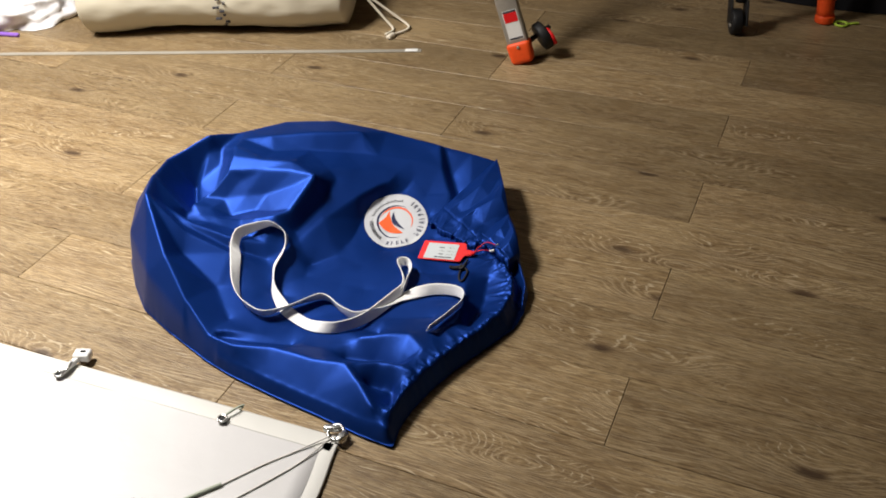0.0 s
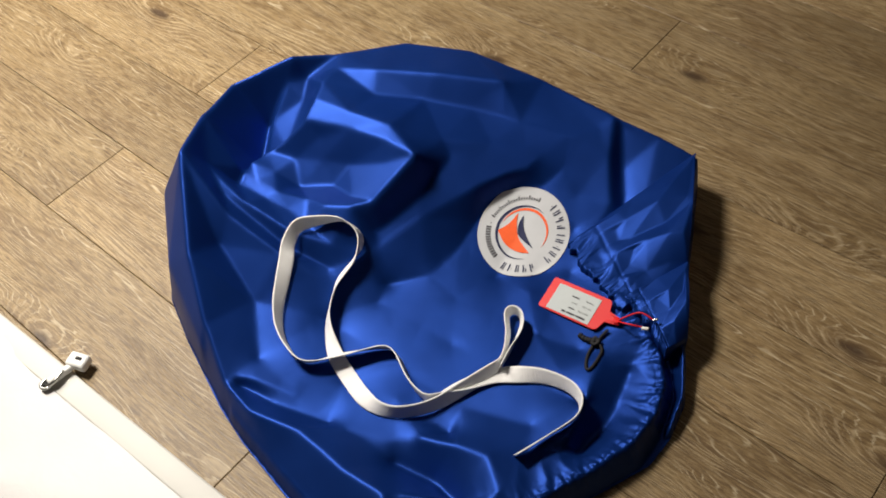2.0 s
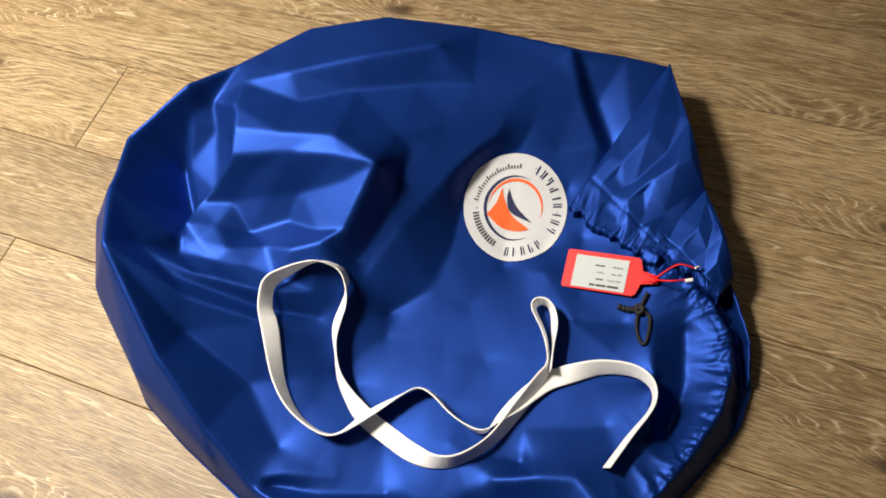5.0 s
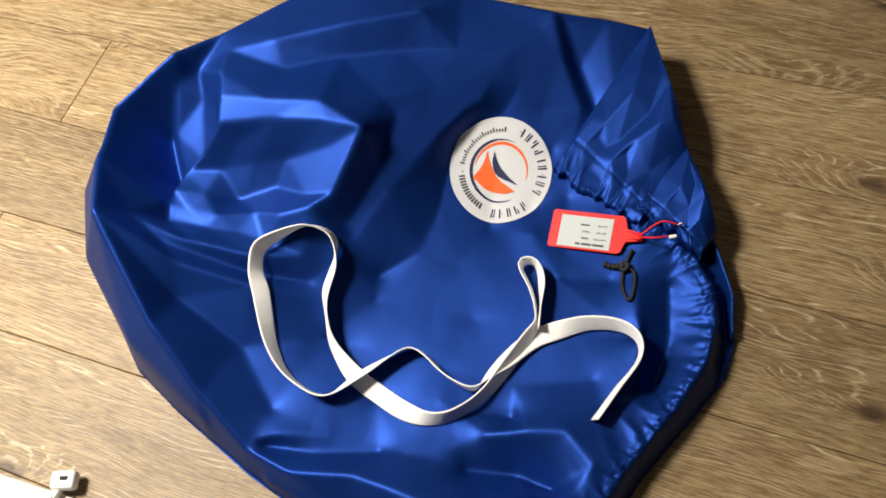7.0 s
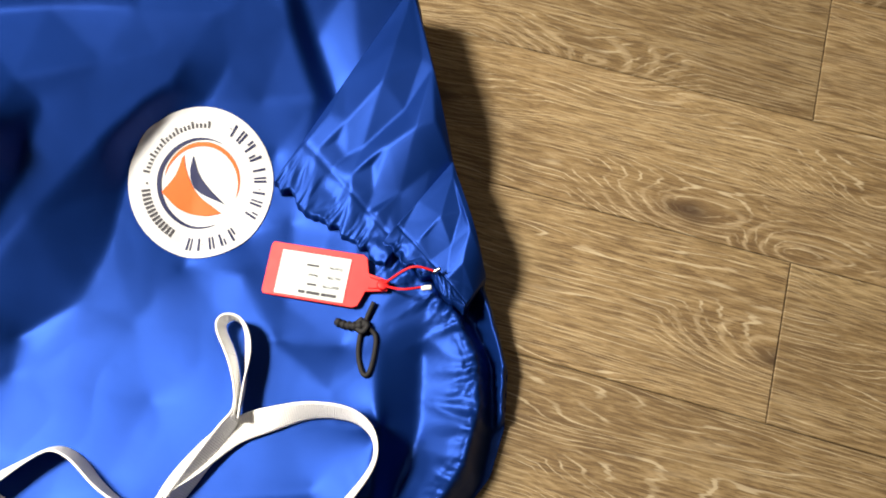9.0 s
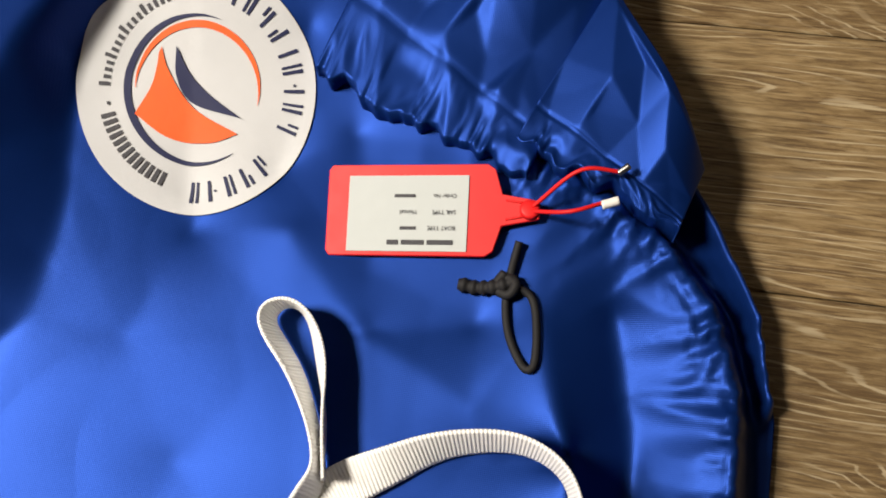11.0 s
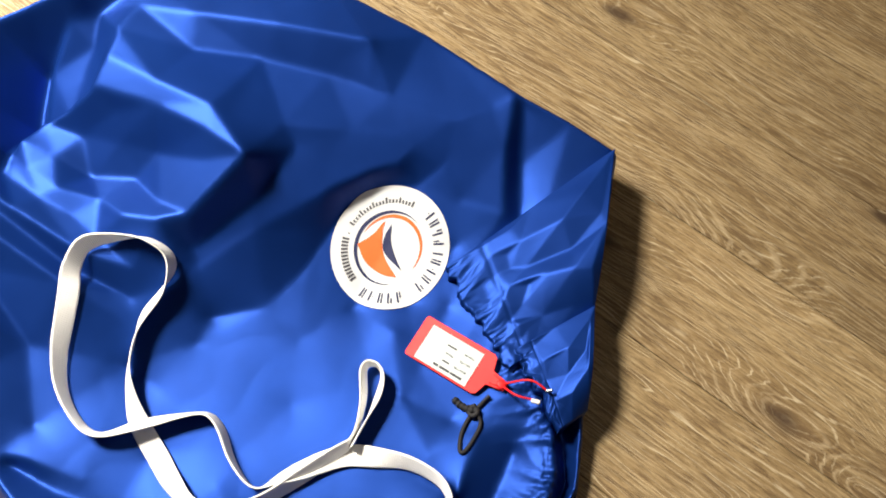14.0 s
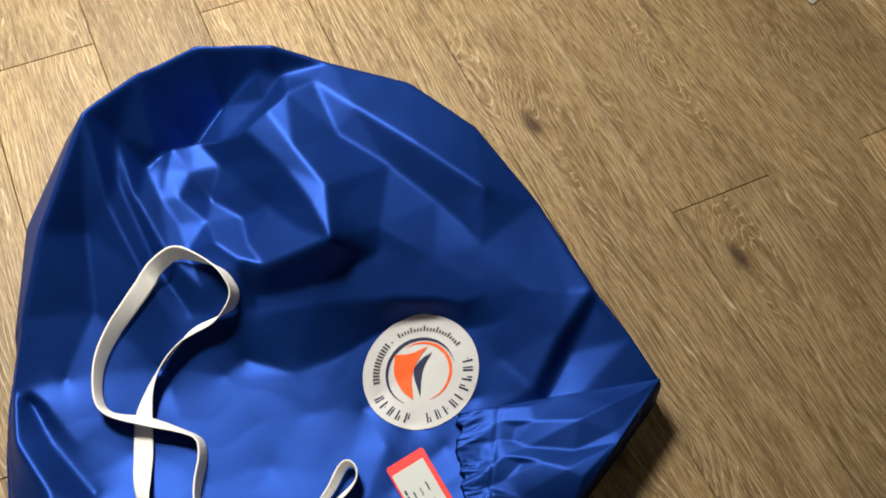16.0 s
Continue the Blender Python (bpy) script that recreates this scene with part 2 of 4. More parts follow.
def spline(points, n):
    """Evenly spaced samples along a Catmull-Rom curve through the points (rows of any length)."""
    p = np.array(points, float)
    p = np.vstack([2 * p[0] - p[1], p, 2 * p[-1] - p[-2]])
    out = []
    for i in range(1, len(p) - 2):
        for s in np.linspace(0, 1, 24, endpoint=False):
            a, b, c, d = p[i - 1], p[i], p[i + 1], p[i + 2]
            out.append(0.5 * (2 * b + (c - a) * s + (2 * a - 5 * b + 4 * c - d) * s**2 + (3 * b - a - 3 * c + d) * s**3))
    out.append(p[-2])
    out = np.array(out)
    far = np.r_[0, np.cumsum(np.linalg.norm(np.diff(out[:, :3] if out.shape[1] > 2 else out, axis=0), axis=1))]
    at = np.linspace(0, far[-1], n)
    return np.stack([np.interp(at, far, out[:, c]) for c in range(out.shape[1])], 1)


def tube(points, radius, n=60, sides=8, radii=None):
    """A round cord through the points."""
    line = spline(points, n)
    rows = []
    for i, p in enumerate(line):
        d = Vector(line[min(i + 1, n - 1)] - line[max(i - 1, 0)]).normalized()
        side = d.cross(Vector((0, 0, 1)))
        side = side.normalized() if side.length > 1e-4 else Vector((1, 0, 0))
        up = side.cross(d)
        r = radius if radii is None else radii(i / (n - 1))
        rows.append([Vector(p) + r * (math.cos(a) * side + math.sin(a) * up) for a in np.linspace(0, 2 * math.pi, sides, endpoint=False)])
    bm = sheet(rows, True)
    bm.verts.ensure_lookup_table()
    bm.faces.new([bm.verts[k] for k in range(sides)][::-1])
    bm.faces.new([bm.verts[(n - 1) * sides + k] for k in range(sides)])
    bmesh.ops.recalc_face_normals(bm, faces=bm.faces)
    return bm


def box(size, at=(0, 0, 0), turn=(0, 0, 0), bevel=0.0, segments=2):
    bm = bmesh.new()
    bmesh.ops.create_cube(bm, size=1)
    bmesh.ops.scale(bm, vec=size, verts=bm.verts)
    if bevel:
        bmesh.ops.bevel(bm, geom=bm.edges[:], offset=bevel, segments=segments, affect="EDGES", profile=0.5)
    bm.transform(pose(*at, *turn))
    return bm


def disc(radius, depth, at, turn=(0, 0, 0), sides=32, bevel=0.0):
    bm = bmesh.new()
    bmesh.ops.create_cone(bm, cap_ends=True, segments=sides, radius1=radius, radius2=radius, depth=depth)
    if bevel:
        rim = [e for e in bm.edges if abs(e.verts[0].co.z - e.verts[1].co.z) < 1e-6]
        bmesh.ops.bevel(bm, geom=rim, offset=bevel, segments=2, affect="EDGES", profile=0.5)
    bm.transform(pose(*at, *turn))
    return bm


def ring(radius, thick, at, turn=(0, 0, 0), sides=28):
    rows = []
    for a in np.linspace(0, 2 * math.pi, sides, endpoint=False):
        rows.append([((radius + thick * math.cos(b)) * math.cos(a), (radius + thick * math.cos(b)) * math.sin(a), thick * math.sin(b)) for b in np.linspace(0, 2 * math.pi, 10, endpoint=False)])
    rows.append(rows[0])
    bm = sheet(rows, True)
    bmesh.ops.remove_doubles(bm, verts=bm.verts, dist=1e-6)
    bmesh.ops.recalc_face_normals(bm, faces=bm.faces)
    bm.transform(pose(*at, *turn))
    return bm


def join(*meshes):
    out = bmesh.new()
    for bm in meshes:
        me = bpy.data.meshes.new("joined")
        bm.to_mesh(me)
        bm.free()
        out.from_mesh(me)
        bpy.data.meshes.remove(me)
    return out


# ---- the room ----
X0, X1, Y0, Y1, TOP = -2.75, 3.3, -2.7, 3.1, 2.5


def setting(name, bm, material, label, category, smooth=False):
    ob = part(name, bm, material, None, "", smooth)
    return tagged(ob, label, category, kind="structure")


setting("floor", box((X1 - X0 + 0.4, Y1 - Y0 + 0.4, 0.05), ((X0 + X1) / 2, (Y0 + Y1) / 2, -0.0335)), SUBFLOOR, "rustic brown oak plank floor with limed grain", "floor")
FLOOR = bpy.data.objects["floor"]
# unseen ceiling and walls, added to close the room and bounce light
setting("ceiling", box((X1 - X0, Y1 - Y0, 0.1), ((X0 + X1) / 2, (Y0 + Y1) / 2, TOP + 0.05)), BOUNCE_WALL, "plain dull tan ceiling, unseen, added to bounce light", "ceiling")
setting("wall_north", box((X1 - X0 + 0.4, 0.15, TOP), ((X0 + X1) / 2, Y1 + 0.075, TOP / 2)), BOUNCE_WALL, "plain dull tan wall, unseen, added to bounce light", "wall")
setting("wall_south", box((X1 - X0 + 0.4, 0.15, TOP), ((X0 + X1) / 2, Y0 - 0.075, TOP / 2)), BOUNCE_WALL, "plain dull tan wall, unseen, added to bounce light", "wall")
setting("wall_west", box((0.15, Y1 - Y0, TOP), (X0 - 0.075, (Y0 + Y1) / 2, TOP / 2)), BOUNCE_WALL, "plain dull tan wall, unseen, added to bounce light", "wall")
setting("wall_east", box((0.15, Y1 - Y0, TOP), (X1 + 0.075, (Y0 + Y1) / 2, TOP / 2)), BOUNCE_WALL, "plain dull tan wall, unseen, added to bounce light", "wall")

# ---- the blue sail bag ----


class Drape:
    """Cloth pulled taut between its creases: heights over the floor on a fine grid, relaxed until each point hangs midway between its neighbours."""

    def __init__(self, x0, y0, x1, y1, step):
        self.x0, self.y0, self.step = x0, y0, step
        self.gx, self.gy = np.meshgrid(np.arange(x0, x1, step), np.arange(y0, y1, step))
        self.sum, self.weight = np.zeros_like(self.gx), np.zeros_like(self.gx)
        self.lines = []

    def near(self, line):
        """Distance to a line of points, and the share of the way along it, for each grid point."""
        return near_line(self.gx, self.gy, line)

    def crease(self, *line, hold=40.0):
        p = np.array(line, float)
        self.lines.append(p)
        for a, b in zip(p, p[1:]):
            d = b[:2] - a[:2]
            s = np.clip(((self.gx - a[0]) * d[0] + (self.gy - a[1]) * d[1]) / (d @ d), 0, 1)
            off = np.hypot(self.gx - a[0] - s * d[0], self.gy - a[1] - s * d[1])
            w = hold * np.clip(1.25 - off / self.step, 0, 1) ** 2
            self.sum += w * (a[2] + s * (b[2] - a[2]))
            self.weight += w

    def relax(self, inside, rounds):
        z = np.zeros_like(self.gx)
        full = self.weight > 1
        z[full] = self.sum[full] / self.weight[full]
        z[inside & ~full] = 0.05
        for _ in range(rounds):
            n = 0.25 * (np.roll(z, 1, 0) + np.roll(z, -1, 0) + np.roll(z, 1, 1) + np.roll(z, -1, 1))
            z = np.where(inside, (n + self.sum) / (1 + self.weight), 0.0)
        self.z = z

    def facet(self, rim, inside, slack, seed):
        """Stiff cloth breaks into flat facets between its creases: span them, with a few slack points strewn between."""
        spots, edges, index = [], [], {}

        def spot(x, y, z):
            key = (round(x, 4), round(y, 4))
            if key not in index:
                index[key] = len(spots)
                spots.append((x, y, z))
            return index[key]

        ring = [spot(x, y, 0.006) for x, y in rim]
        edges += [(a, b) for a, b in zip(ring, ring[1:] + ring[:1])]
        for p in self.lines:
            ids = [spot(*q) for q in p]
            edges += [(a, b) for a, b in zip(ids, ids[1:]) if a != b]
        fixed = np.array(spots)
        rng = random.Random(seed)
        x1, y1 = self.gx.max(), self.gy.max()
        far = np.full(self.gx.shape, 9.0)
        for p in self.lines:
            far = np.minimum(far, near_line(self.gx, self.gy, p)[0])
        for _ in range(2600):
            x, y = rng.uniform(self.x0, x1), rng.uniform(self.y0, y1)
            i, j = int((y - self.y0) / self.step), int((x - self.x0) / self.step)
            if not inside[i, j] or far[i, j] < 0.012:
                continue
            near = np.hypot(fixed[:, 0] - x, fixed[:, 1] - y).min()
            if near < 0.09:
                continue
            z = float(self.at(x, y)) + slack * rng.uniform(-0.7, 1.0) * (0.35 + 0.65 * min(max((float(self.at(x, y)) - 0.03) / 0.05, 0), 1))
            spot(x, y, z)
            fixed = np.vstack([fixed, (x, y, z)])
        found = delaunay_2d_cdt([Vector(p[:2]) for p in spots], edges, [], 0, 1e-6)
        heights = [spots[o[0]][2] if o else float(self.at(v.x, v.y)) for v, o in zip(found[0], found[3])]
        flat = self.z.copy()
        for f in found[2]:
            (ax, ay), (bx, by), (cx, cy) = [found[0][k] for k in f[:3]]
            za, zb, zc = [heights[k] for k in f[:3]]
            j0, j1 = int((min(ax, bx, cx) - self.x0) / self.step), int((max(ax, bx, cx) - self.x0) / self.step) + 2
            i0, i1 = int((min(ay, by, cy) - self.y0) / self.step), int((max(ay, by, cy) - self.y0) / self.step) + 2
            gx, gy = self.gx[i0:i1, j0:j1], self.gy[i0:i1, j0:j1]
            det = (by - cy) * (ax - cx) + (cx - bx) * (ay - cy)
            if abs(det) < 1e-12:
                continue
            l1 = ((by - cy) * (gx - cx) + (cx - bx) * (gy - cy)) / det
            l2 = ((cy - ay) * (gx - cx) + (ax - cx) * (gy - cy)) / det
            l3 = 1 - l1 - l2
            hit = (l1 > -1e-6) & (l2 > -1e-6) & (l3 > -1e-6)
            flat[i0:i1, j0:j1][hit] = (l1 * za + l2 * zb + l3 * zc)[hit]
        stiff = 0.25 + (0.25 + 0.36 * np.clip((-0.10 - self.gx) / 0.08, 0, 1)) * np.clip((self.z - 0.045) / 0.03, 0, 1)
        z = np.where(inside, stiff * flat + (1 - stiff) * self.z, 0.0)
        for _ in range(2):
            n = 0.25 * (np.roll(z, 1, 0) + np.roll(z, -1, 0) + np.roll(z, 1, 1) + np.roll(z, -1, 1))
            z = np.where(inside, 0.6 * z + 0.4 * n, 0.0)
        self.z = z

    def at(self, x, y):
        """Height at any place, by a cubic B-spline over the grid."""
        x, y = np.asarray(x, float), np.asarray(y, float)
        u = np.clip((x - self.x0) / self.step, 1, self.gx.shape[1] - 3.001)
        v = np.clip((y - self.y0) / self.step, 1, self.gx.shape[0] - 3.001)
        i, j = v.astype(int), u.astype(int)
        fv, fu = v - i, u - j

        def weights(f):
            return (1 - f) ** 3 / 6, (3 * f**3 - 6 * f**2 + 4) / 6, (-3 * f**3 + 3 * f**2 + 3 * f + 1) / 6, f**3 / 6

        wv, wu = weights(fv), weights(fu)
        out = np.zeros(np.shape(x))
        for a in range(4):
            for b in range(4):
                out = out + wv[a] * wu[b] * self.z[i + a - 1, j + b - 1]
        return out


def near_line(x, y, line):
    p = np.array(line, float)[:, :2]
    run = np.r_[0, np.cumsum(np.linalg.norm(np.diff(p, axis=0), axis=1))]
    best, along = np.full(np.shape(x), 9.0), np.zeros(np.shape(x))
    for a, b, r in zip(p, p[1:], run):
        d = b - a
        s = np.clip(((x - a[0]) * d[0] + (y - a[1]) * d[1]) / (d @ d), 0, 1)
        off = np.hypot(x - a[0] - s * d[0], y - a[1] - s * d[1])
        closer = off < best
        best, along = np.where(closer, off, best), np.where(closer, r + s * np.linalg.norm(d), along)
    return best, along


# the bag's foot on the floor, all round
FOOT = [(0.166, 0.228), (0.05, 0.214), (-0.05, 0.214), (-0.15, 0.206), (-0.24, 0.182), (-0.31, 0.148), (-0.385, 0.078), (-0.445, -0.01), (-0.480, -0.10),
        (-0.492, -0.19), (-0.450, -0.285), (-0.388, -0.348), (-0.325, -0.400), (-0.25, -0.432), (-0.13, -0.474), (-0.07, -0.489), (0.03, -0.505), (0.12, -0.516),
        (0.21, -0.529), (0.270, -0.532), (0.262, -0.490), (0.265, -0.448), (0.276, -0.395), (0.294, -0.338), (0.328, -0.262), (0.353, -0.20), (0.354, -0.155),
        (0.344, -0.105), (0.318, -0.058), (0.285, -0.008), (0.254, 0.05), (0.230, 0.10), (0.208, 0.145), (0.19, 0.18)]
MID = (0.0, -0.15)


def foot_radius(angle):
    p = np.array(FOOT) - MID
    a, r = np.arctan2(p[:, 1], p[:, 0]), np.hypot(p[:, 0], p[:, 1])
    turn = np.linspace(-math.pi, math.pi, 2880, endpoint=False)
    # straight runs between neighbouring points
    out = np.zeros_like(turn)
    for i in range(len(p)):
        q, w = p[i], p[(i + 1) % len(p)]
        for k, t in enumerate(turn):
            c, s = math.cos(t), math.sin(t)
            det = c * (q[1] - w[1]) - s * (q[0] - w[0])
            if abs(det) < 1e-9:
                continue
            far = (q[0] * (q[1] - w[1]) - q[1] * (q[0] - w[0])) / det
            share = (c * q[1] - s * q[0]) / det
            if far > 0 and -1e-6 <= share <= 1 + 1e-6:
                out[k] = max(out[k], far)
    for _ in range(14):
        out = 0.5 * out + 0.25 * (np.roll(out, 1) + np.roll(out, -1))
    return np.interp(np.mod(angle + math.pi, 2 * math.pi), np.linspace(0, 2 * math.pi, 2881), np.r_[out, out[0]])


HEM = [(0.214, -0.045), (0.258, -0.062), (0.288, -0.080), (0.315, -0.112), (0.328, -0.150), (0.328, -0.20), (0.308, -0.265), (0.278, -0.338), (0.259, -0.395), (0.249, -0.448), (0.246, -0.495)]


def lay_bag():
    d = Drape(-0.54, -0.61, 0.41, 0.28, 0.003)
    c = d.crease
    # the standing rim of the round end, and the long top edge to the mouth's corner
    c((-0.130, -0.452, 0.050), (-0.195, -0.418, 0.082), (-0.264, -0.369, 0.128), (-0.364, -0.276, 0.190), (-0.408, -0.202, 0.176), (-0.436, -0.127, 0.164))
    c((-0.436, -0.127, 0.164), (-0.411, -0.086, 0.173), (-0.382, -0.042, 0.184), (-0.345, 0.020, 0.162), (-0.286, 0.098, 0.155))
    c((-0.286, 0.098, 0.155), (-0.198, 0.148, 0.147), (-0.080, 0.176, 0.126), (0.040, 0.190, 0.107), (0.105, 0.207, 0.090), (0.163, 0.216, 0.076))
    c((-0.454, -0.131, 0.108), (-0.446, -0.229, 0.117), (-0.399, -0.311, 0.110), (-0.304, -0.387, 0.091), (-0.194, -0.434, 0.060))
    # the sunk end panel
    c((-0.385, -0.118, 0.088), (-0.350, -0.172, 0.070), (-0.325, -0.235, 0.103))
    c((-0.379, -0.047, 0.184), (-0.377, -0.068, 0.153), (-0.372, -0.119, 0.111), (-0.350, -0.172, 0.070))
    c((-0.325, -0.012, 0.164), (-0.317, -0.050, 0.168), (-0.303, -0.081, 0.168), (-0.243, -0.069, 0.165), (-0.178, -0.054, 0.164), (-0.115, -0.073, 0.156))
    c((-0.303, -0.081, 0.168), (-0.297, -0.114, 0.154), (-0.314, -0.141, 0.130), (-0.333, -0.166, 0.114))
    c((-0.312, -0.088, 0.140), (-0.303, -0.114, 0.127), (-0.319, -0.143, 0.104), (-0.338, -0.168, 0.084))
    c((-0.359, -0.042, 0.151), (-0.345, -0.071, 0.133), (-0.335, -0.101, 0.120))
    c((-0.333, -0.166, 0.114), (-0.289, -0.151, 0.109), (-0.247, -0.135, 0.116), (-0.207, -0.118, 0.117), (-0.150, -0.098, 0.138), (-0.115, -0.073, 0.156))
    c((-0.297, -0.114, 0.154), (-0.265, -0.113, 0.138), (-0.247, -0.135, 0.116))
    c((-0.297, -0.114, 0.154), (-0.226, -0.087, 0.155), (-0.161, -0.076, 0.159), (-0.115, -0.073, 0.156))
    c((-0.247, -0.135, 0.116), (-0.215, -0.150, 0.097), (-0.170, -0.156, 0.109), (-0.132, -0.149, 0.118), (-0.115, -0.073, 0.156))
    c((-0.132, -0.149, 0.118), (-0.152, -0.172, 0.116), (-0.186, -0.190, 0.112), (-0.226, -0.190, 0.099))
    c((-0.332, -0.198, 0.118), (-0.294, -0.187, 0.109), (-0.258, -0.176, 0.090))
    c((-0.305, -0.213, 0.110), (-0.265, -0.210, 0.109), (-0.236, -0.222, 0.098))
    # hollow and long swell beside the emblem
    c((-0.100, -0.020, 0.117), (-0.098, -0.090, 0.097), (-0.120, -0.165, 0.076))
    c((-0.012, 0.062, 0.096), (-0.014, 0.040, 0.092), (-0.052, -0.036, 0.092), (-0.084, -0.112, 0.083), (-0.106, -0.176, 0.068))
    c((-0.012, 0.062, 0.096), (-0.030, 0.066, 0.104), (-0.070, 0.036, 0.114), (-0.122, -0.012, 0.132), (-0.160, -0.040, 0.152))
    c((0.026, 0.078, 0.080), (0.014, 0.046, 0.067), (-0.022, 0.014, 0.062), (-0.033, -0.020, 0.057), (-0.030, -0.055, 0.050), (-0.024, -0.102, 0.043), (-0.030, -0.162, 0.038), (-0.068, -0.205, 0.036))
    c((0.014, 0.046, 0.068), (0.022, 0.030, 0.060), (0.030, -0.018, 0.045), (0.034, -0.080, 0.028))
    c((-0.033, -0.020, 0.057), (0.030, -0.018, 0.045))
    c((0.085, 0.020, 0.042), (0.092, -0.020, 0.036), (0.080, -0.060, 0.027))
    # folds of the upper panel
    c((-0.272, 0.017, 0.166), (-0.193, 0.066, 0.162), (-0.112, 0.116, 0.152))
    c((-0.250, -0.011, 0.147), (-0.192, 0.030, 0.138), (-0.127, 0.064, 0.127), (-0.060, 0.092, 0.117))
    c((-0.112, 0.116, 0.150), (-0.090, 0.090, 0.128), (-0.060, 0.092, 0.117))
    c((-0.060, 0.092, 0.117), (0.006, 0.120, 0.104), (0.028, 0.160, 0.103))
    c((0.040, 0.182, 0.108), (0.066, 0.132, 0.087), (0.106, 0.080, 0.060))
    c((0.054, 0.184, 0.094), (0.086, 0.139, 0.062), (0.121, 0.092, 0.045))
    c((0.158, 0.211, 0.074), (0.140, 0.112, 0.056), (0.112, 0.008, 0.040))
    c((0.026, 0.078, 0.080), (0.060, 0.062, 0.062), (0.106, 0.080, 0.060))
    # twin ridges from the rim across the middle, and the slack beneath
    c((-0.364, -0.276, 0.190), (-0.276, -0.288, 0.124), (-0.190, -0.278, 0.090), (-0.115, -0.262, 0.052))
    c((-0.353, -0.252, 0.147), (-0.275, -0.256, 0.119), (-0.200, -0.245, 0.097), (-0.150, -0.222, 0.084), (-0.105, -0.195, 0.066))
    c((-0.308, -0.269, 0.124), (-0.200, -0.261, 0.080), (-0.140, -0.245, 0.062))
    c((-0.268, -0.322, 0.098), (-0.185, -0.345, 0.058), (-0.124, -0.398, 0.040))
    c((-0.337, -0.216, 0.118), (-0.273, -0.230, 0.107), (-0.200, -0.222, 0.092))
    # the flat front
    c((-0.030, -0.162, 0.038), (0.020, -0.165, 0.031), (0.110, -0.150, 0.029), (0.200, -0.130, 0.030))
    c((-0.100, -0.300, 0.033), (0.050, -0.290, 0.027), (0.130, -0.285, 0.028), (0.215, -0.255, 0.031))
    c((-0.060, -0.235, 0.036), (0.060, -0.222, 0.026), (0.170, -0.205, 0.033), (0.255, -0.190, 0.030))
    c((-0.020, -0.345, 0.024), (0.060, -0.330, 0.031), (0.140, -0.322, 0.024))
    c((0.120, -0.035, 0.030), (0.140, -0.110, 0.030))
    c((0.232, -0.130, 0.040), (0.252, -0.190, 0.044), (0.262, -0.245, 0.042), (0.235, -0.285, 0.036))
    c((0.268, -0.118, 0.024), (0.284, -0.185, 0.017), (0.280, -0.245, 0.020))
    c((0.150, -0.150, 0.031), (0.205, -0.172, 0.036), (0.232, -0.130, 0.040))
    c((0.040, -0.100, 0.027), (0.095, -0.095, 0.033), (0.150, -0.150, 0.031))
    # the front roll, its pocket and the pinch at its end
    c((-0.130, -0.452, 0.050), (-0.070, -0.462, 0.054), (0.000, -0.442, 0.054), (0.080, -0.446, 0.058), (0.142, -0.440, 0.064), (0.180, -0.467, 0.060), (0.220, -0.500, 0.050))
    c((-0.130, -0.452, 0.050), (-0.105, -0.425, 0.046), (-0.050, -0.405, 0.036))
    c((-0.118, -0.440, 0.036), (-0.060, -0.430, 0.034), (0.010, -0.405, 0.026))
    c((0.000, -0.442, 0.054), (0.040, -0.400, 0.034), (0.095, -0.372, 0.030))
    c((0.110, -0.392, 0.016), (0.160, -0.380, 0.012), (0.205, -0.384, 0.014))
    c((0.122, -0.352, 0.040), (0.165, -0.336, 0.047), (0.205, -0.325, 0.050), (0.242, -0.352, 0.050))
    c((0.160, -0.425, 0.058), (0.190, -0.408, 0.056), (0.222, -0.404, 0.054), (0.245, -0.410, 0.050))
    c((0.186, -0.445, 0.026), (0.222, -0.440, 0.020), (0.240, -0.470, 0.022))
    # edges: a soft roll above the floor, the gathered hem, the dark slot of the mouth and the under layer
    c((0.256, -0.518, 0.034), (0.200, -0.512, 0.028), (0.100, -0.498, 0.026), (0.000, -0.486, 0.027), (-0.100, -0.472, 0.032))
    c(*[(x, y, 0.043) for x, y in HEM])
    c((0.345, -0.200, 0.007), (0.342, -0.150, 0.006), (0.329, -0.106, 0.006), (0.302, -0.073, 0.010), (0.276, -0.052, 0.014))
    c((0.349, -0.150, 0.026), (0.339, -0.105, 0.032), (0.314, -0.060, 0.036), (0.282, -0.010, 0.038), (0.248, 0.045, 0.040), (0.220, 0.098, 0.048), (0.200, 0.145, 0.053), (0.182, 0.180, 0.057))
    px, py = d.gx - MID[0], d.gy - MID[1]
    inside = np.hypot(px, py) < foot_radius(np.arctan2(py, px)) - 0.001
    d.relax(inside, 2600)
    turn = np.linspace(-math.pi, math.pi, 90, endpoint=False)
    far = foot_radius(turn) - 0.002
    d.facet(list(zip(MID[0] + far * np.cos(turn), MID[1] + far * np.sin(turn))), inside, 0.0006, 11)
    return d


DRAPE = lay_bag()


def noise2(x, y, scale, seed=0.0):
    return np.array([noise.noise((a * scale + seed, b * scale - seed, seed * 0.7)) for a, b in zip(np.ravel(x), np.ravel(y))]).reshape(np.shape(x))


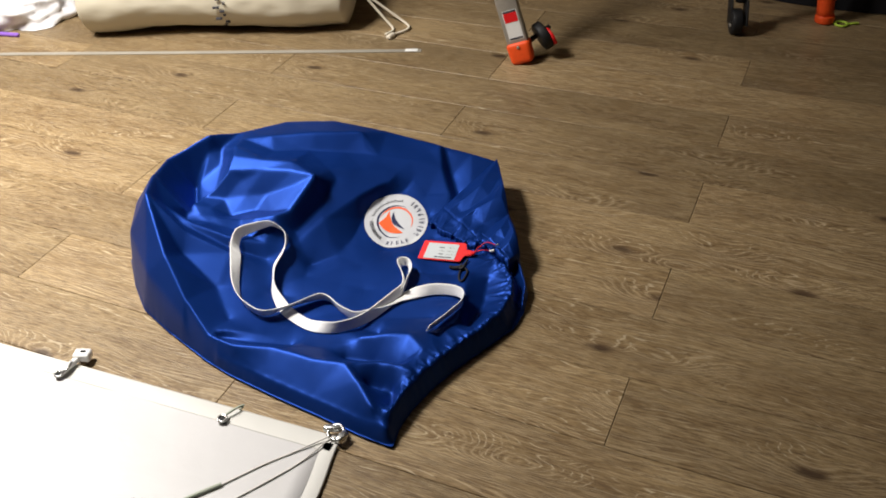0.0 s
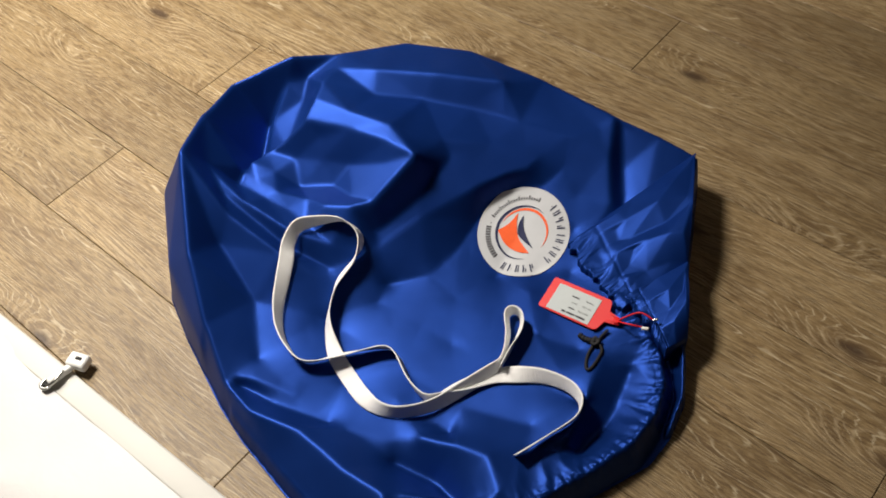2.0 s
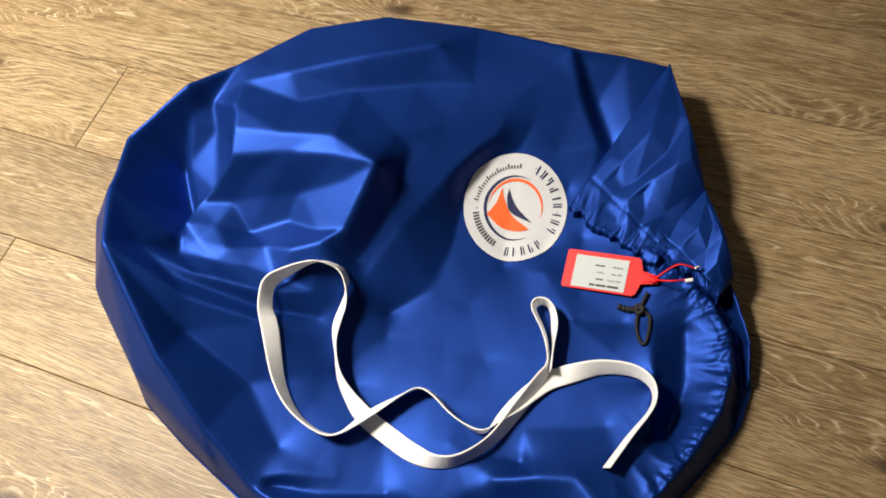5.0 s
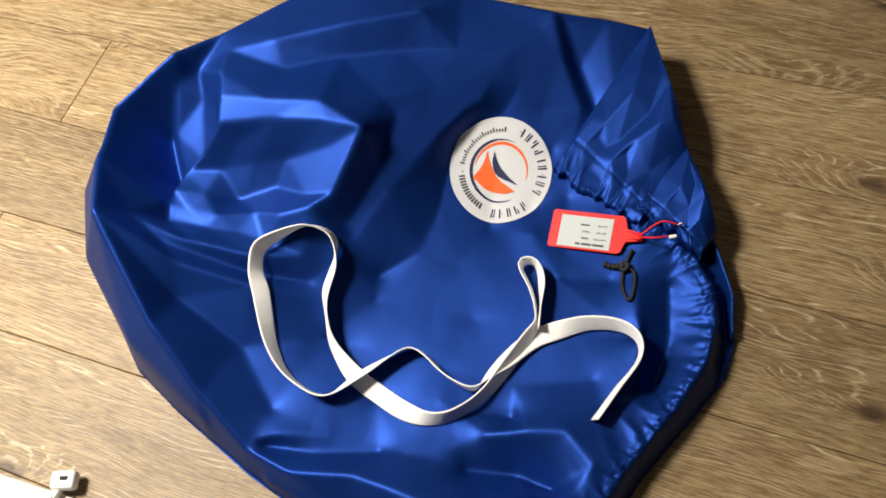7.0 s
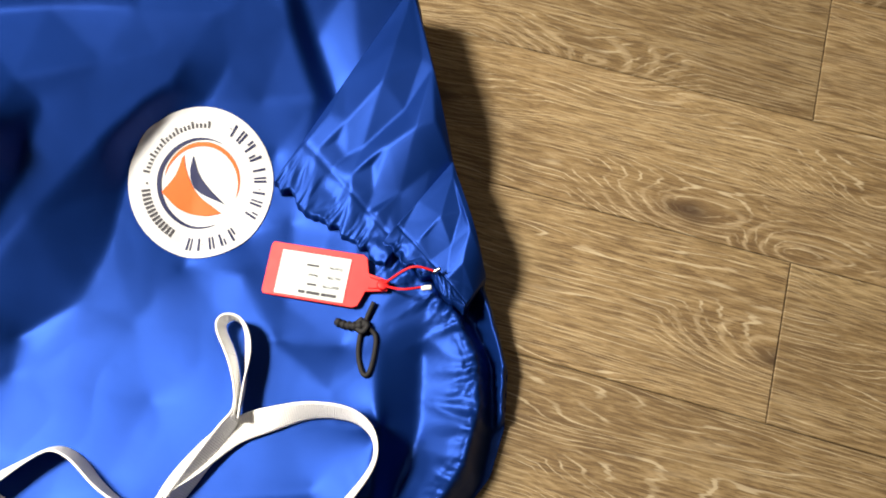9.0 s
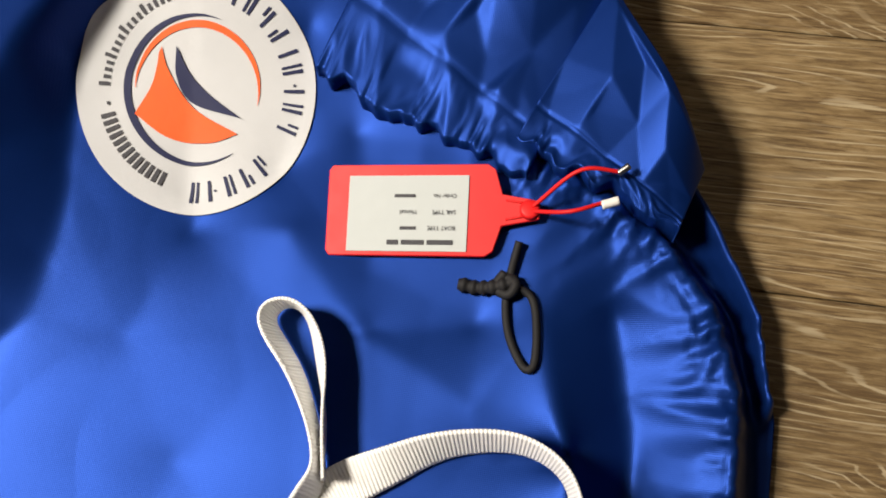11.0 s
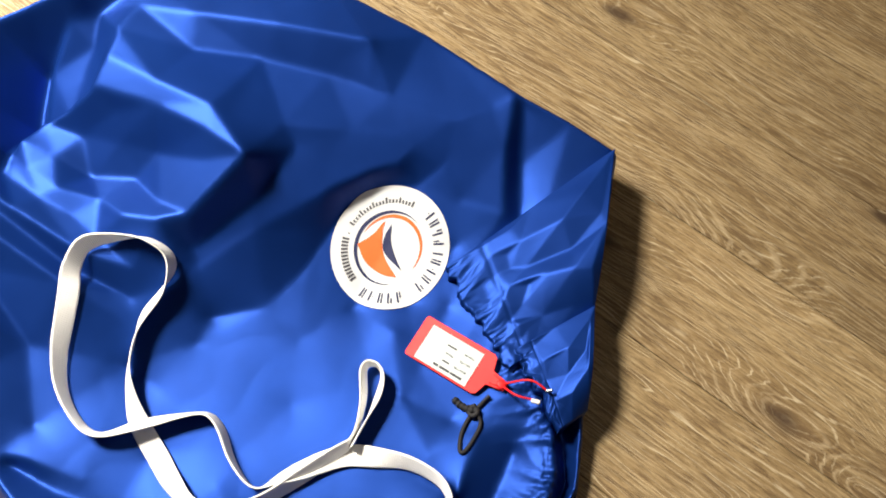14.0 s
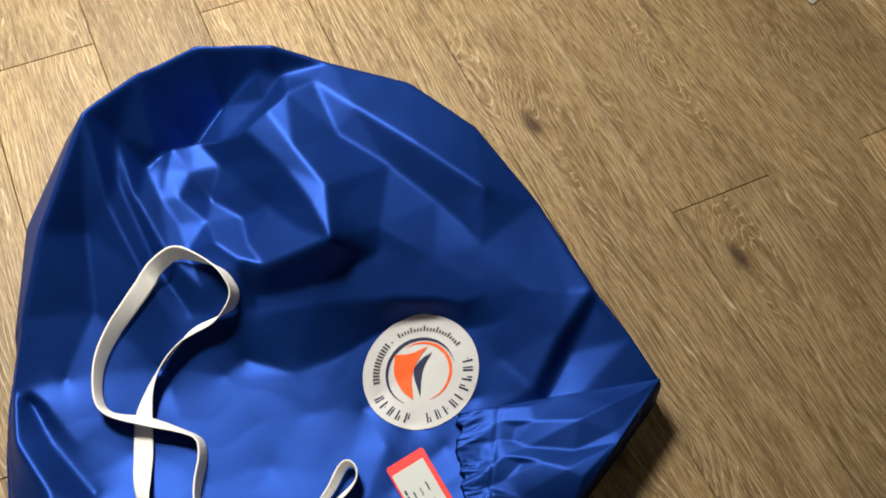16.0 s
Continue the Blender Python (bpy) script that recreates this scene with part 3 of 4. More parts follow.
def bag_height(x, y):
    """The drape with gathers along the hem and small crumples."""
    z = DRAPE.at(x, y)
    off, run = near_line(x, y, HEM)
    edge = np.clip(z / 0.02, 0, 1)
    n = noise2(x, y, 16.0, 3.1)
    wide = 0.009 + 0.007 * np.clip(noise2(run, run * 0, 30.0, 2.0) + 0.4, 0, 1)
    fade = np.exp(-((off / wide) ** 2)) * edge
    turn = run + 0.007 * n
    gather = 1 - 2.2 * np.abs(noise2(turn, off * 0.35, 105.0, 6.0)) - 0.9 * np.abs(noise2(turn, off * 0.8, 210.0, 1.0))
    soft = 0.0003 * noise2(x, y, 11.0, 8.2) + 0.0005 * np.abs(noise2(x + 0.01 * n, y * 0.8, 22.0, 5.5))
    flat = np.clip((np.hypot(x - 0.030, y + 0.019) - 0.055) / 0.02, 0, 1)
    inner = np.exp(-((off / 0.042) ** 2)) * edge * flat
    pulled = 0.5 - 1.6 * np.abs(noise2(turn + 0.35 * off, off * 0.45, 46.0, 9.0))
    return z + (0.0046 * fade * (gather - 0.4) + 0.0032 * inner * pulled) + soft * edge * flat


def broken(u, v, folds, count, seed):
    """Stiff cloth over a unit square: flat facets between its folds (u, v, height in millimetres), crumpled towards the hem."""
    rng = random.Random(seed)
    spots, edges = [], []
    for line in folds:
        edges += [(len(spots) + k, len(spots) + k + 1) for k in range(len(line) - 1)]
        spots += [(a, b, h / 1000) for a, b, h in line]
    want = len(spots) + count
    while len(spots) < want:
        p = (rng.uniform(0.04, 0.96), 1 - 0.42 * rng.random() ** 1.2, 0.001 + 0.0055 * rng.random())
        if min((p[0] - q[0]) ** 2 + (p[1] - q[1]) ** 2 for q in spots) > 0.006:
            spots.append(p)
    found = delaunay_2d_cdt([Vector(p[:2]) for p in spots], edges, [], 0, 1e-6)
    out = np.zeros_like(u)
    for f in found[2]:
        (ax, ay), (bx, by), (cx, cy) = [found[0][k] for k in f[:3]]
        za, zb, zc = [spots[found[3][k][0]][2] if found[3][k] else 0.004 for k in f[:3]]
        det = (by - cy) * (ax - cx) + (cx - bx) * (ay - cy)
        if abs(det) < 1e-9:
            continue
        l1 = ((by - cy) * (u - cx) + (cx - bx) * (v - cy)) / det
        l2 = ((cy - ay) * (u - cx) + (ax - cx) * (v - cy)) / det
        hit = (l1 > -1e-6) & (l2 > -1e-6) & (l1 + l2 < 1 + 1e-6)
        out[hit] = (l1 * za + l2 * zb + (1 - l1 - l2) * zc)[hit]
    for _ in range(3):
        pad = np.pad(out, 1, mode="edge")
        out = 0.4 * out + 0.15 * (pad[:-2, 1:-1] + pad[2:, 1:-1] + pad[1:-1, :-2] + pad[1:-1, 2:])
    return out


def build_bag():
    bag = thing("sail_bag", "large royal blue nylon drawstring sail bag lying slack on the floor", "bag", at=(*MID, 0.0))
    turns, rings_n = 840, 150
    ang = np.linspace(-math.pi, math.pi, turns, endpoint=False)
    rad = foot_radius(ang)
    share = 1 - (1 - np.linspace(0.012, 1, rings_n)) ** 1.25
    x = MID[0] + share[:, None] * rad * np.cos(ang)
    y = MID[1] + share[:, None] * rad * np.sin(ang)
    z = np.maximum(bag_height(x, y), 0.006)
    z[-1] = np.minimum(z[-2], 0.006)
    rows = [list(zip(x[i], y[i], z[i])) for i in range(rings_n)]
    for grow, low in ((0.998, 0.004), (0.98, 0.0012), (0.90, 0.001)):
        rows.append([(MID[0] + grow * r * math.cos(a), MID[1] + grow * r * math.sin(a), low) for a, r in zip(ang, rad)])
    bm = sheet(rows, True)
    bm.verts.ensure_lookup_table()
    bm.faces.new([bm.verts[k] for k in range(turns)])
    bmesh.ops.recalc_face_normals(bm, faces=bm.faces)
    body = part("body", bm, BLUE, bag)

    def flap(name, tl, bl, br, tr, lift, folds, seed, label, creases, crumples):
        """A turned-back piece of the mouth: its foot runs from bl to br and carries the gathered channel."""
        nu, nv = 110, 90
        u, v = np.meshgrid(np.linspace(0, 1, nu), np.linspace(0, 1, nv))
        def lerp(k):
            return (1 - v) * ((1 - u) * tl[k] + u * tr[k]) + v * ((1 - u) * bl[k] + u * br[k])
        px, py, pz = lerp(0), lerp(1), lerp(2)
        scallop = 0.0075 * noise2(u * folds, u * 0, 1.9, seed + 2) * np.clip((v - 0.80) / 0.20, 0, 1)
        down = np.array([bl[0] + br[0] - tl[0] - tr[0], bl[1] + br[1] - tl[1] - tr[1]])
        down /= np.linalg.norm(down)
        px, py = px + scallop * down[0], py + scallop * down[1]
        belly = 0.016 * np.sin(math.pi * np.clip(u, 0, 1) ** 1.5) * (1 - v)
        ground = DRAPE.at(px, py)
        n = noise2(u * 0.16, v * 0.05, 30.0, seed)
        ruffle = 0.6 - 2.0 * np.abs(noise2(u * folds + 2.2 * n, v * 3.0, 2.2, seed + 5))
        low_edge = np.clip((v - 0.82) / 0.16, 0, 1) * (0.6 + 0.6 * np.clip(n + 0.4, 0, 1))
        big = broken(u, v, creases, crumples, seed)
        stitch = -0.0008 * np.exp(-(((v - 0.80) / 0.012) ** 2))
        puff = 0.0004 * np.exp(-(((v - 0.91) / 0.06) ** 2))
        z = np.maximum(ground + lift, pz) + belly + 0.0022 * ruffle * low_edge + big + stitch + puff
        top = np.stack([px, py, z], -1)
        low = np.maximum(ground - 0.001, 0.002)
        ringed = np.pad(top, ((1, 1), (1, 1), (0, 0)), mode="edge")
        lowp = np.pad(low, 1, mode="edge")
        for sl in ((0, slice(None)), (-1, slice(None)), (slice(None), 0), (slice(None), -1)):
            ringed[sl][..., 2] = np.minimum(ringed[sl][..., 2] - 0.002, lowp[sl] + lift * 0.5)
        m = sheet([[tuple(p) for p in row] for row in ringed])
        bmesh.ops.recalc_face_normals(m, faces=m.faces)
        return part(name, m, BLUE, bag, label)

    flap("turned_back_flap", (0.160, 0.214, 0.079), (0.095, -0.007, 0.046), (0.215, -0.056, 0.044), (0.250, 0.048, 0.052), 0.005, 9, 1.7, "creased corner of the mouth folded back over itself",
         [[(0, 0, 2), (0, 0.5, 2), (0, 1, 3)], [(1, 0, 2), (1, 0.5, 4), (1, 1, 5)], [(0.06, 0.05, 5), (0.17, 0.20, 11), (0.27, 0.34, 14), (0.20, 0.60, 9), (0.14, 0.78, 6)],
          [(0.40, 0.06, 4), (0.50, 0.28, 2), (0.40, 0.60, 2), (0.30, 0.78, 3)], [(0.74, 0.10, 11), (0.66, 0.26, 12), (0.56, 0.48, 9), (0.45, 0.74, 6)],
          [(0.88, 0.25, 3), (0.80, 0.55, 1), (0.68, 0.82, 2)], [(0.5, 0, 3)], [(0.35, 1, 4), (0.7, 1, 3)]], 22)
    flap("hem_flap", (0.247, 0.052, 0.062), (0.208, -0.036, 0.052), (0.292, -0.078, 0.050), (0.304, -0.040, 0.044), 0.006, 6, 4.4, "puckered drawstring hem of the mouth",
         [[(0, 0, 2), (0, 0.5, 2), (0, 1, 3)], [(1, 0, 2), (1, 0.5, 3), (1, 1, 3)], [(0.10, 0.05, 5), (0.30, 0.40, 9), (0.28, 0.75, 6)],
          [(0.42, 0.12, 2), (0.55, 0.45, 1), (0.48, 0.80, 2)], [(0.62, 0.10, 6), (0.76, 0.45, 8), (0.72, 0.80, 4)], [(0.5, 1, 5)]], 9)
    return bag


BAG = build_bag()

# the printed round emblem, laid on the cloth
EMBLEM = (0.0312, -0.0255)
LEAN_EMBLEM = radians(17)


def on_cloth(r, a, lift):
    x, y = EMBLEM[0] + 1.05 * r * math.cos(a + LEAN_EMBLEM), EMBLEM[1] + 1.12 * r * math.sin(a + LEAN_EMBLEM)
    return x, y, lift


def cloth_patch(points):
    """Rows of (x, y, lift) raised onto the bag."""
    flat = np.array([p for row in points for p in row])
    z = np.maximum(bag_height(flat[:, 0], flat[:, 1]), 0.006) + flat[:, 2]
    cols = len(points[0])
    rows = [[(flat[i * cols + j, 0], flat[i * cols + j, 1], z[i * cols + j]) for j in range(cols)] for i in range(len(points))]
    bm = sheet(rows)
    bmesh.ops.recalc_face_normals(bm, faces=bm.faces)
    if sum(f.normal.z for f in bm.faces) < 0:
        bmesh.ops.reverse_faces(bm, faces=bm.faces)
    return bm


def arc(r0, r1, a0, a1, lift, taper=0.0, n=40, m=4):
    rows = []
    for a in np.linspace(radians(a0), radians(a1), n):
        s = (a - radians(a0)) / (radians(a1) - radians(a0))
        w = 1 - taper * (2 * s - 1) ** 2
        mid, half = (r0 + r1) / 2, (r1 - r0) / 2 * w
        rows.append([on_cloth(mid + half * k, a, lift) for k in np.linspace(-1, 1, m)])
    return cloth_patch(rows)


def sail_shape(lower, upper, lift, n=22, m=12):
    """A curved triangle between two curves of (x, y) in the emblem's own directions, millimetres."""
    a, b = spline(lower, n), spline(upper, n)
    rows = []
    for p, q in zip(a, b):
        row = []
        for s in np.linspace(0, 1, m):
            x, y = (p + (q - p) * s) / 1000
            row.append(on_cloth(math.hypot(x, y), math.atan2(y, x), lift))
        rows.append(row)
    return cloth_patch(rows)


def build_emblem():
    white = part("emblem", arc(0.0004, 0.0605, 0, 360, 0.0012, n=96, m=30), WHITE_PRINT, BAG, "round white printed emblem with orange and navy shapes")
    part("orange_ring", arc(0.0295, 0.0330, -22, 172, 0.0018, 0.95, 70), ORANGE_PRINT, white)
    part("navy_ring", arc(0.0335, 0.0372, 62, 292, 0.0018, 0.95, 80), NAVY_PRINT, white)
    part("orange_sail", sail_shape([(-33, -8), (-18, -21), (2, -26), (17, -24)], [(-33, -8), (-22, 6), (-16, 23), (-14, 12), (-4, -8), (17, -24)], 0.0020), ORANGE_PRINT, white)
    part("navy_sail", sail_shape([(-8, 22), (-10, 8), (-4, -6), (20, -17)], [(-8, 22), (-3, 8), (6, -4), (20, -17)], 0.0022), NAVY_PRINT, white)
    # lettering as plain bars, a pair of thin strokes for each character
    for k in range(14):
        a = 60 - k * 11.2 if k < 9 else -56 - (k - 9) * 11.0
        part("letter_bar", arc(0.0440, 0.0545, a - 2.7, a - 0.7, 0.0018, n=4), NAVY_PRINT, white)
        if k != 4:
            part("letter_bar", arc(0.0440 if k % 2 else 0.0490, 0.0545 if k % 3 else 0.0500, a + 0.9, a + 2.4, 0.0018, n=4), NAVY_PRINT, white)
    for k in range(21):
        a = 84 + k * 4.3
        part("small_bar", arc(0.0440, 0.0475 if k % 4 else 0.0495, a - 1.1, a + 1.2, 0.0018, n=4), GREY_PRINT, white)
    part("small_bar", arc(0.0445, 0.0460, 181, 183, 0.0018, n=4), GREY_PRINT, white)
    for k in range(13):
        a = 189 + k * 4.2
        part("small_bar", arc(0.0430, 0.0500, a - 1.2, a + 1.3, 0.0018, n=4), GREY_PRINT, white)


build_emblem()


def cloth_top(x, y):
    return float(max(bag_height(np.array([x]), np.array([y]))[0], 0.006))


# ---- the white webbing strap ----


def build_strap():
    """One long strap. Each row: x, y, roll in degrees, extra lift in millimetres."""
    strap = thing("webbing_strap", "long white woven webbing strap coiled loosely on the bag", "strap", at=(0.0, -0.25, 0.0))
    out = [
        (0.231, -0.294, -60, 2), (0.244, -0.253, -62, 2), (0.258, -0.217, -68, 2), (0.256, -0.195, -74, 2), (0.242, -0.182, -70, 2), (0.222, -0.178, -64, 2),
        (0.193, -0.184, -56, 2), (0.167, -0.198, -34, 3), (0.143, -0.212, 0, 5), (0.128, -0.230, 4, 5), (0.115, -0.253, 20, 4), (0.103, -0.275, 50, 3),
        (0.093, -0.296, 76, 2), (0.074, -0.296, 76, 2), (0.050, -0.288, 72, 2), (0.025, -0.274, 68, 2), (0.005, -0.270, 66, 2), (-0.013, -0.286, 60, 4),
        (-0.040, -0.320, 44, 9), (-0.065, -0.355, 62, 3), (-0.093, -0.357, 70, 2), (-0.125, -0.344, 66, 2), (-0.150, -0.320, 56, 2), (-0.167, -0.291, 42, 2),
    ]
    back = [
        (-0.180, -0.266, 30, 2), (-0.190, -0.252, 50, 2), (-0.195, -0.225, 64, 2), (-0.180, -0.206, 82, 2), (-0.162, -0.191, 98, 2), (-0.144, -0.181, 108, 2),
        (-0.127, -0.178, 106, 2), (-0.116, -0.188, 88, 2), (-0.112, -0.212, 48, 2), (-0.113, -0.236, 44, 2), (-0.105, -0.261, 66, 2), (-0.091, -0.288, 62, 2),
        (-0.070, -0.307, 46, 2), (-0.044, -0.322, 14, 1), (-0.009, -0.333, 6, 1), (0.021, -0.342, 20, 1), (0.053, -0.345, 54, 1), (0.081, -0.331, 70, 1),
        (0.105, -0.298, 66, 1), (0.120, -0.255, 55, 1), (0.134, -0.213, 62, 3),
    ]
    eye = [
        (0.137, -0.204, 78, 3), (0.130, -0.184, 78, 3), (0.116, -0.160, 70, 3), (0.101, -0.143, 66, 3), (0.0945, -0.1335, 74, 3), (0.0985, -0.1265, 84, 4), (0.1085, -0.1245, 84, 4), (0.1185, -0.133, 70, 3),
        (0.1275, -0.152, 62, 3), (0.1345, -0.180, 76, 3), (0.1395, -0.208, 70, 5),
    ]
    way = out + back + eye
    n = 620
    line = spline([(x, y - 0.011, r, e) for x, y, r, e in way], n)
    # even steps in plan
    run = np.r_[0, np.cumsum(np.hypot(np.diff(line[:, 0]), np.diff(line[:, 1])))]
    at = np.linspace(0, run[-1], n)
    line = np.stack([np.interp(at, run, line[:, k]) for k in range(4)], 1)
    for _ in range(10):
        line[1:-1] = 0.5 * line[1:-1] + 0.25 * (line[:-2] + line[2:])
    half, thick = 0.0108, 0.0007
    base = np.maximum(bag_height(line[:, 0], line[:, 1]), 0.006)
    for _ in range(200):
        base[1:-1] = np.maximum(base[1:-1], 0.5 * base[1:-1] + 0.25 * (base[:-2] + base[2:]))
    rows, uvs = [], []
    for i in range(n):
        d = line[min(i + 3, n - 1)] - line[max(i - 3, 0)]
        d = Vector((d[0], d[1], 0)).normalized()
        side = Vector((-d.y, d.x, 0))
        roll = radians(max(-84, min(line[i, 2] * 1.10, 125)))
        c, s = math.cos(roll), math.sin(roll)
        wide, normal = side * c + Vector((0, 0, 1)) * s, side * -s + Vector((0, 0, 1)) * c
        mid = Vector((line[i, 0], line[i, 1], base[i] + 0.0015 + half * abs(s) * 0.96 + line[i, 3] / 1000 * 0.5))
        section = [(-1, 1), (-0.8, 1.3), (0, 1.0), (0.8, 1.3), (1, 1), (1, -1), (0.8, -1.3), (0, -1.0), (-0.8, -1.3), (-1, -1)]
        rows.append([mid + wide * half * a + normal * thick * b for a, b in section])
    k = 10
    join_at = int(n * 0.905)
    for name, first, last, label in (("webbing", 0, join_at, ""), ("eye_loop", join_at - 1, n, "sewn eye at the end of the strap")):
        bm = sheet(rows[first:last], True)
        bm.verts.ensure_lookup_table()
        count = last - first
        bm.faces.new([bm.verts[j] for j in range(k)])
        bm.faces.new([bm.verts[(count - 1) * k + j] for j in range(k)])
        bm.verts.index_update()
        bmesh.ops.recalc_face_normals(bm, faces=bm.faces)
        layer = bm.loops.layers.uv.new("along")
        for f in bm.faces:
            for loop in f.loops:
                i, j = divmod(loop.vert.index, k)
                loop[layer].uv = ((i + first) / n * run[-1] * 10, j / k)
        part(name, bm, STRAP, strap, label)


build_strap()

# ---- the red tag, its tie and the cord with its toggle ----


def build_tag():
    tag = thing("luggage_tag", "red plastic tag with a white printed label, tied to the hem", "tag", at=(0.16, -0.07, 0.0))
    # the plate lies nearly flat, a little raised at the side of the tie
    mid, turn = (0.1615, -0.0745), radians(5)
    ux, uy = Vector((math.cos(turn), math.sin(turn), 0.10)), Vector((-math.sin(turn), math.cos(turn), 0.22))

    def place(u, v, h):
        p = Vector((*mid, 0.041)) + ux * u + uy * v
        return (p.x, p.y, p.z + h)

    shape = [(-0.046, -0.0232), (0.036, -0.0232), (0.040, -0.0207), (0.044, -0.008), (0.058, -0.0055), (0.063, -0.0045), (0.063, 0.0045), (0.058, 0.0055), (0.044, 0.008), (0.040, 0.0207), (0.036, 0.0232), (-0.046, 0.0232), (-0.048, 0.0207), (-0.048, -0.0207)]
    top, low = [place(u, v, 0.0012) for u, v in shape], [place(u, v, -0.0008) for u, v in shape]
    n = len(shape)
    bm = from_arrays(top + low, [tuple(range(n)), tuple(range(2 * n - 1, n - 1, -1))] + [(i, i + n, (i + 1) % n + n, (i + 1) % n) for i in range(n)])
    bmesh.ops.recalc_face_normals(bm, faces=bm.faces)
    bmesh.ops.bevel(bm, geom=bm.edges[:], offset=0.0004, segments=1, affect="EDGES")
    plate = part("plate", bm, RED, tag, "", False)

    def flat(u0, u1, v0, v1, h):
        return from_arrays([place(u0, v0, h), place(u1, v0, h), place(u1, v1, h), place(u0, v1, h), place(u0, v0, h - 0.0006), place(u1, v0, h - 0.0006), place(u1, v1, h - 0.0006), place(u0, v1, h - 0.0006)],
                           [(0, 1, 2, 3), (4, 5, 1, 0), (5, 6, 2, 1), (6, 7, 3, 2), (7, 4, 0, 3)])

    label = part("label", flat(-0.0365, 0.0265, -0.0212, 0.0172, 0.0020), PAPER, plate, "white printed paper label", False)
    # heading, boat and order number as plain bars, the rest in letters; the words run towards the tag's square end
    bars = [(0.006, 0.0195, -0.0168, 0.0024), (-0.0075, 0.0045, -0.0168, 0.0024), (-0.0150, -0.0090, -0.0168, 0.0024), (-0.0085, 0.000, -0.0096, 0.0016), (-0.0120, -0.001, 0.0068, 0.0016)]
    for a, b, v, h in bars:
        part("print_bar", flat(a, b, v - h / 2, v + h / 2, 0.0024), GREY_PRINT, label, "", False)
    for words, u, v in (("BOAT TYPE", 0.0205, -0.0086), ("SAIL TYPE", 0.0205, -0.0006), ("Mainsail", 0.000, -0.0006), ("Order No", 0.0205, 0.0076)):
        text = bpy.data.curves.new("words", "FONT")
        text.body, text.size = words, 0.0031
        holder = new("words", text)
        me = bpy.data.meshes.new_from_object(holder.evaluated_get(bpy.context.evaluated_depsgraph_get()))
        bpy.data.objects.remove(holder)
        bm = bmesh.new()
        bm.from_mesh(me)
        for vert in bm.verts:
            vert.co = place(u - vert.co.x * 0.92, v - vert.co.y, 0.0024)
        part("words", bm, GREY_PRINT, label, "small dark printed words", False)
    for v in (-0.0032, 0.0032):
        part("moulded_rib", tube([place(0.046, v * 1.5, 0.0014), place(0.056, v, 0.0016)], 0.0006, 4, 6), RED, plate)
    part("eyelet_boss", join(disc(0.0052, 0.0046, place(0.058, 0, 0.0012), bevel=0.0015, sides=20)), RED, plate)
    for sgn, end in ((1, (0.262, -0.050, 0.064)), (-1, (0.258, -0.064, 0.060))):
        a = place(0.059, 0.001 * sgn, 0.0022)
        midp = ((a[0] + end[0]) / 2, (a[1] + end[1]) / 2 + 0.006 * sgn, max(a[2], end[2]) + 0.003)
        part("tie", tube([a, midp, end], 0.0011, 30, 7), RED, tag, "thin red elastic tie")
    part("tie_crimp", tube([(0.254, -0.067, 0.060), (0.262, -0.064, 0.0615)], 0.0024, 8, 8), WHITE_PLASTIC, tag, "white crimp on the tie")
    part("tie_clasp", tube([(0.260, -0.051, 0.064), (0.265, -0.047, 0.066)], 0.0018, 8, 8), STEEL, tag, "small steel clasp")


build_tag()


def build_cord():
    cord = thing("draw_cord", "short black cord with a knotted end and loop", "cord", at=(0.21, -0.11, 0.0))
    def up(x, y, h=0.0025):
        return (x, y, cloth_top(x, y) + h)
    part("loop", tube([up(0.216, -0.082, 0.004), up(0.214, -0.096), up(0.213, -0.112), up(0.217, -0.130), up(0.226, -0.145), up(0.231, -0.143), up(0.230, -0.125), up(0.226, -0.110), up(0.216, -0.104, 0.005)], 0.0021, 90, 8), BLACK_CORD, cord)
    part("tail", tube([up(0.218, -0.102, 0.005), up(0.208, -0.106, 0.005), up(0.198, -0.107), up(0.188, -0.106)], 0.0034, 40, 9, lambda s: 0.0030 + 0.0012 * math.sin(s * 19) ** 2), BLACK_CORD, cord, "frayed knotted tail")
    part("knot", tube([up(0.210, -0.100, 0.004), up(0.217, -0.104, 0.007), up(0.214, -0.110, 0.006), up(0.207, -0.106, 0.004), up(0.211, -0.099, 0.006)], 0.0026, 40, 8), BLACK_CORD, cord)


build_cord()

# ---- the white sail with its fittings ----


def sail_edge(x):
    return -0.5515 + 0.0415 * x


def sail_height(x, y):
    """The spread sail's soft folds over the floor."""
    v = np.clip((sail_edge(x) - y) / 1.35, 0, 1)
    a = noise2(x, y, 3.0, 2.2)
    folds = np.abs(np.sin((x * 0.9 - y * 0.55) * 13 + 2.4 * a)) ** 3
    return 0.0055 + 0.010 * folds * np.clip(v * 7, 0, 1) * np.clip(-(x + 0.12) * 5, 0.12, 1) + 0.006 * np.abs(a) * np.clip(v * 6, 0, 1)


def on_sail(x, y, lift=0.0018):
    return (x, y, float(sail_height(np.array([x]), np.array([y]))[0]) + lift)


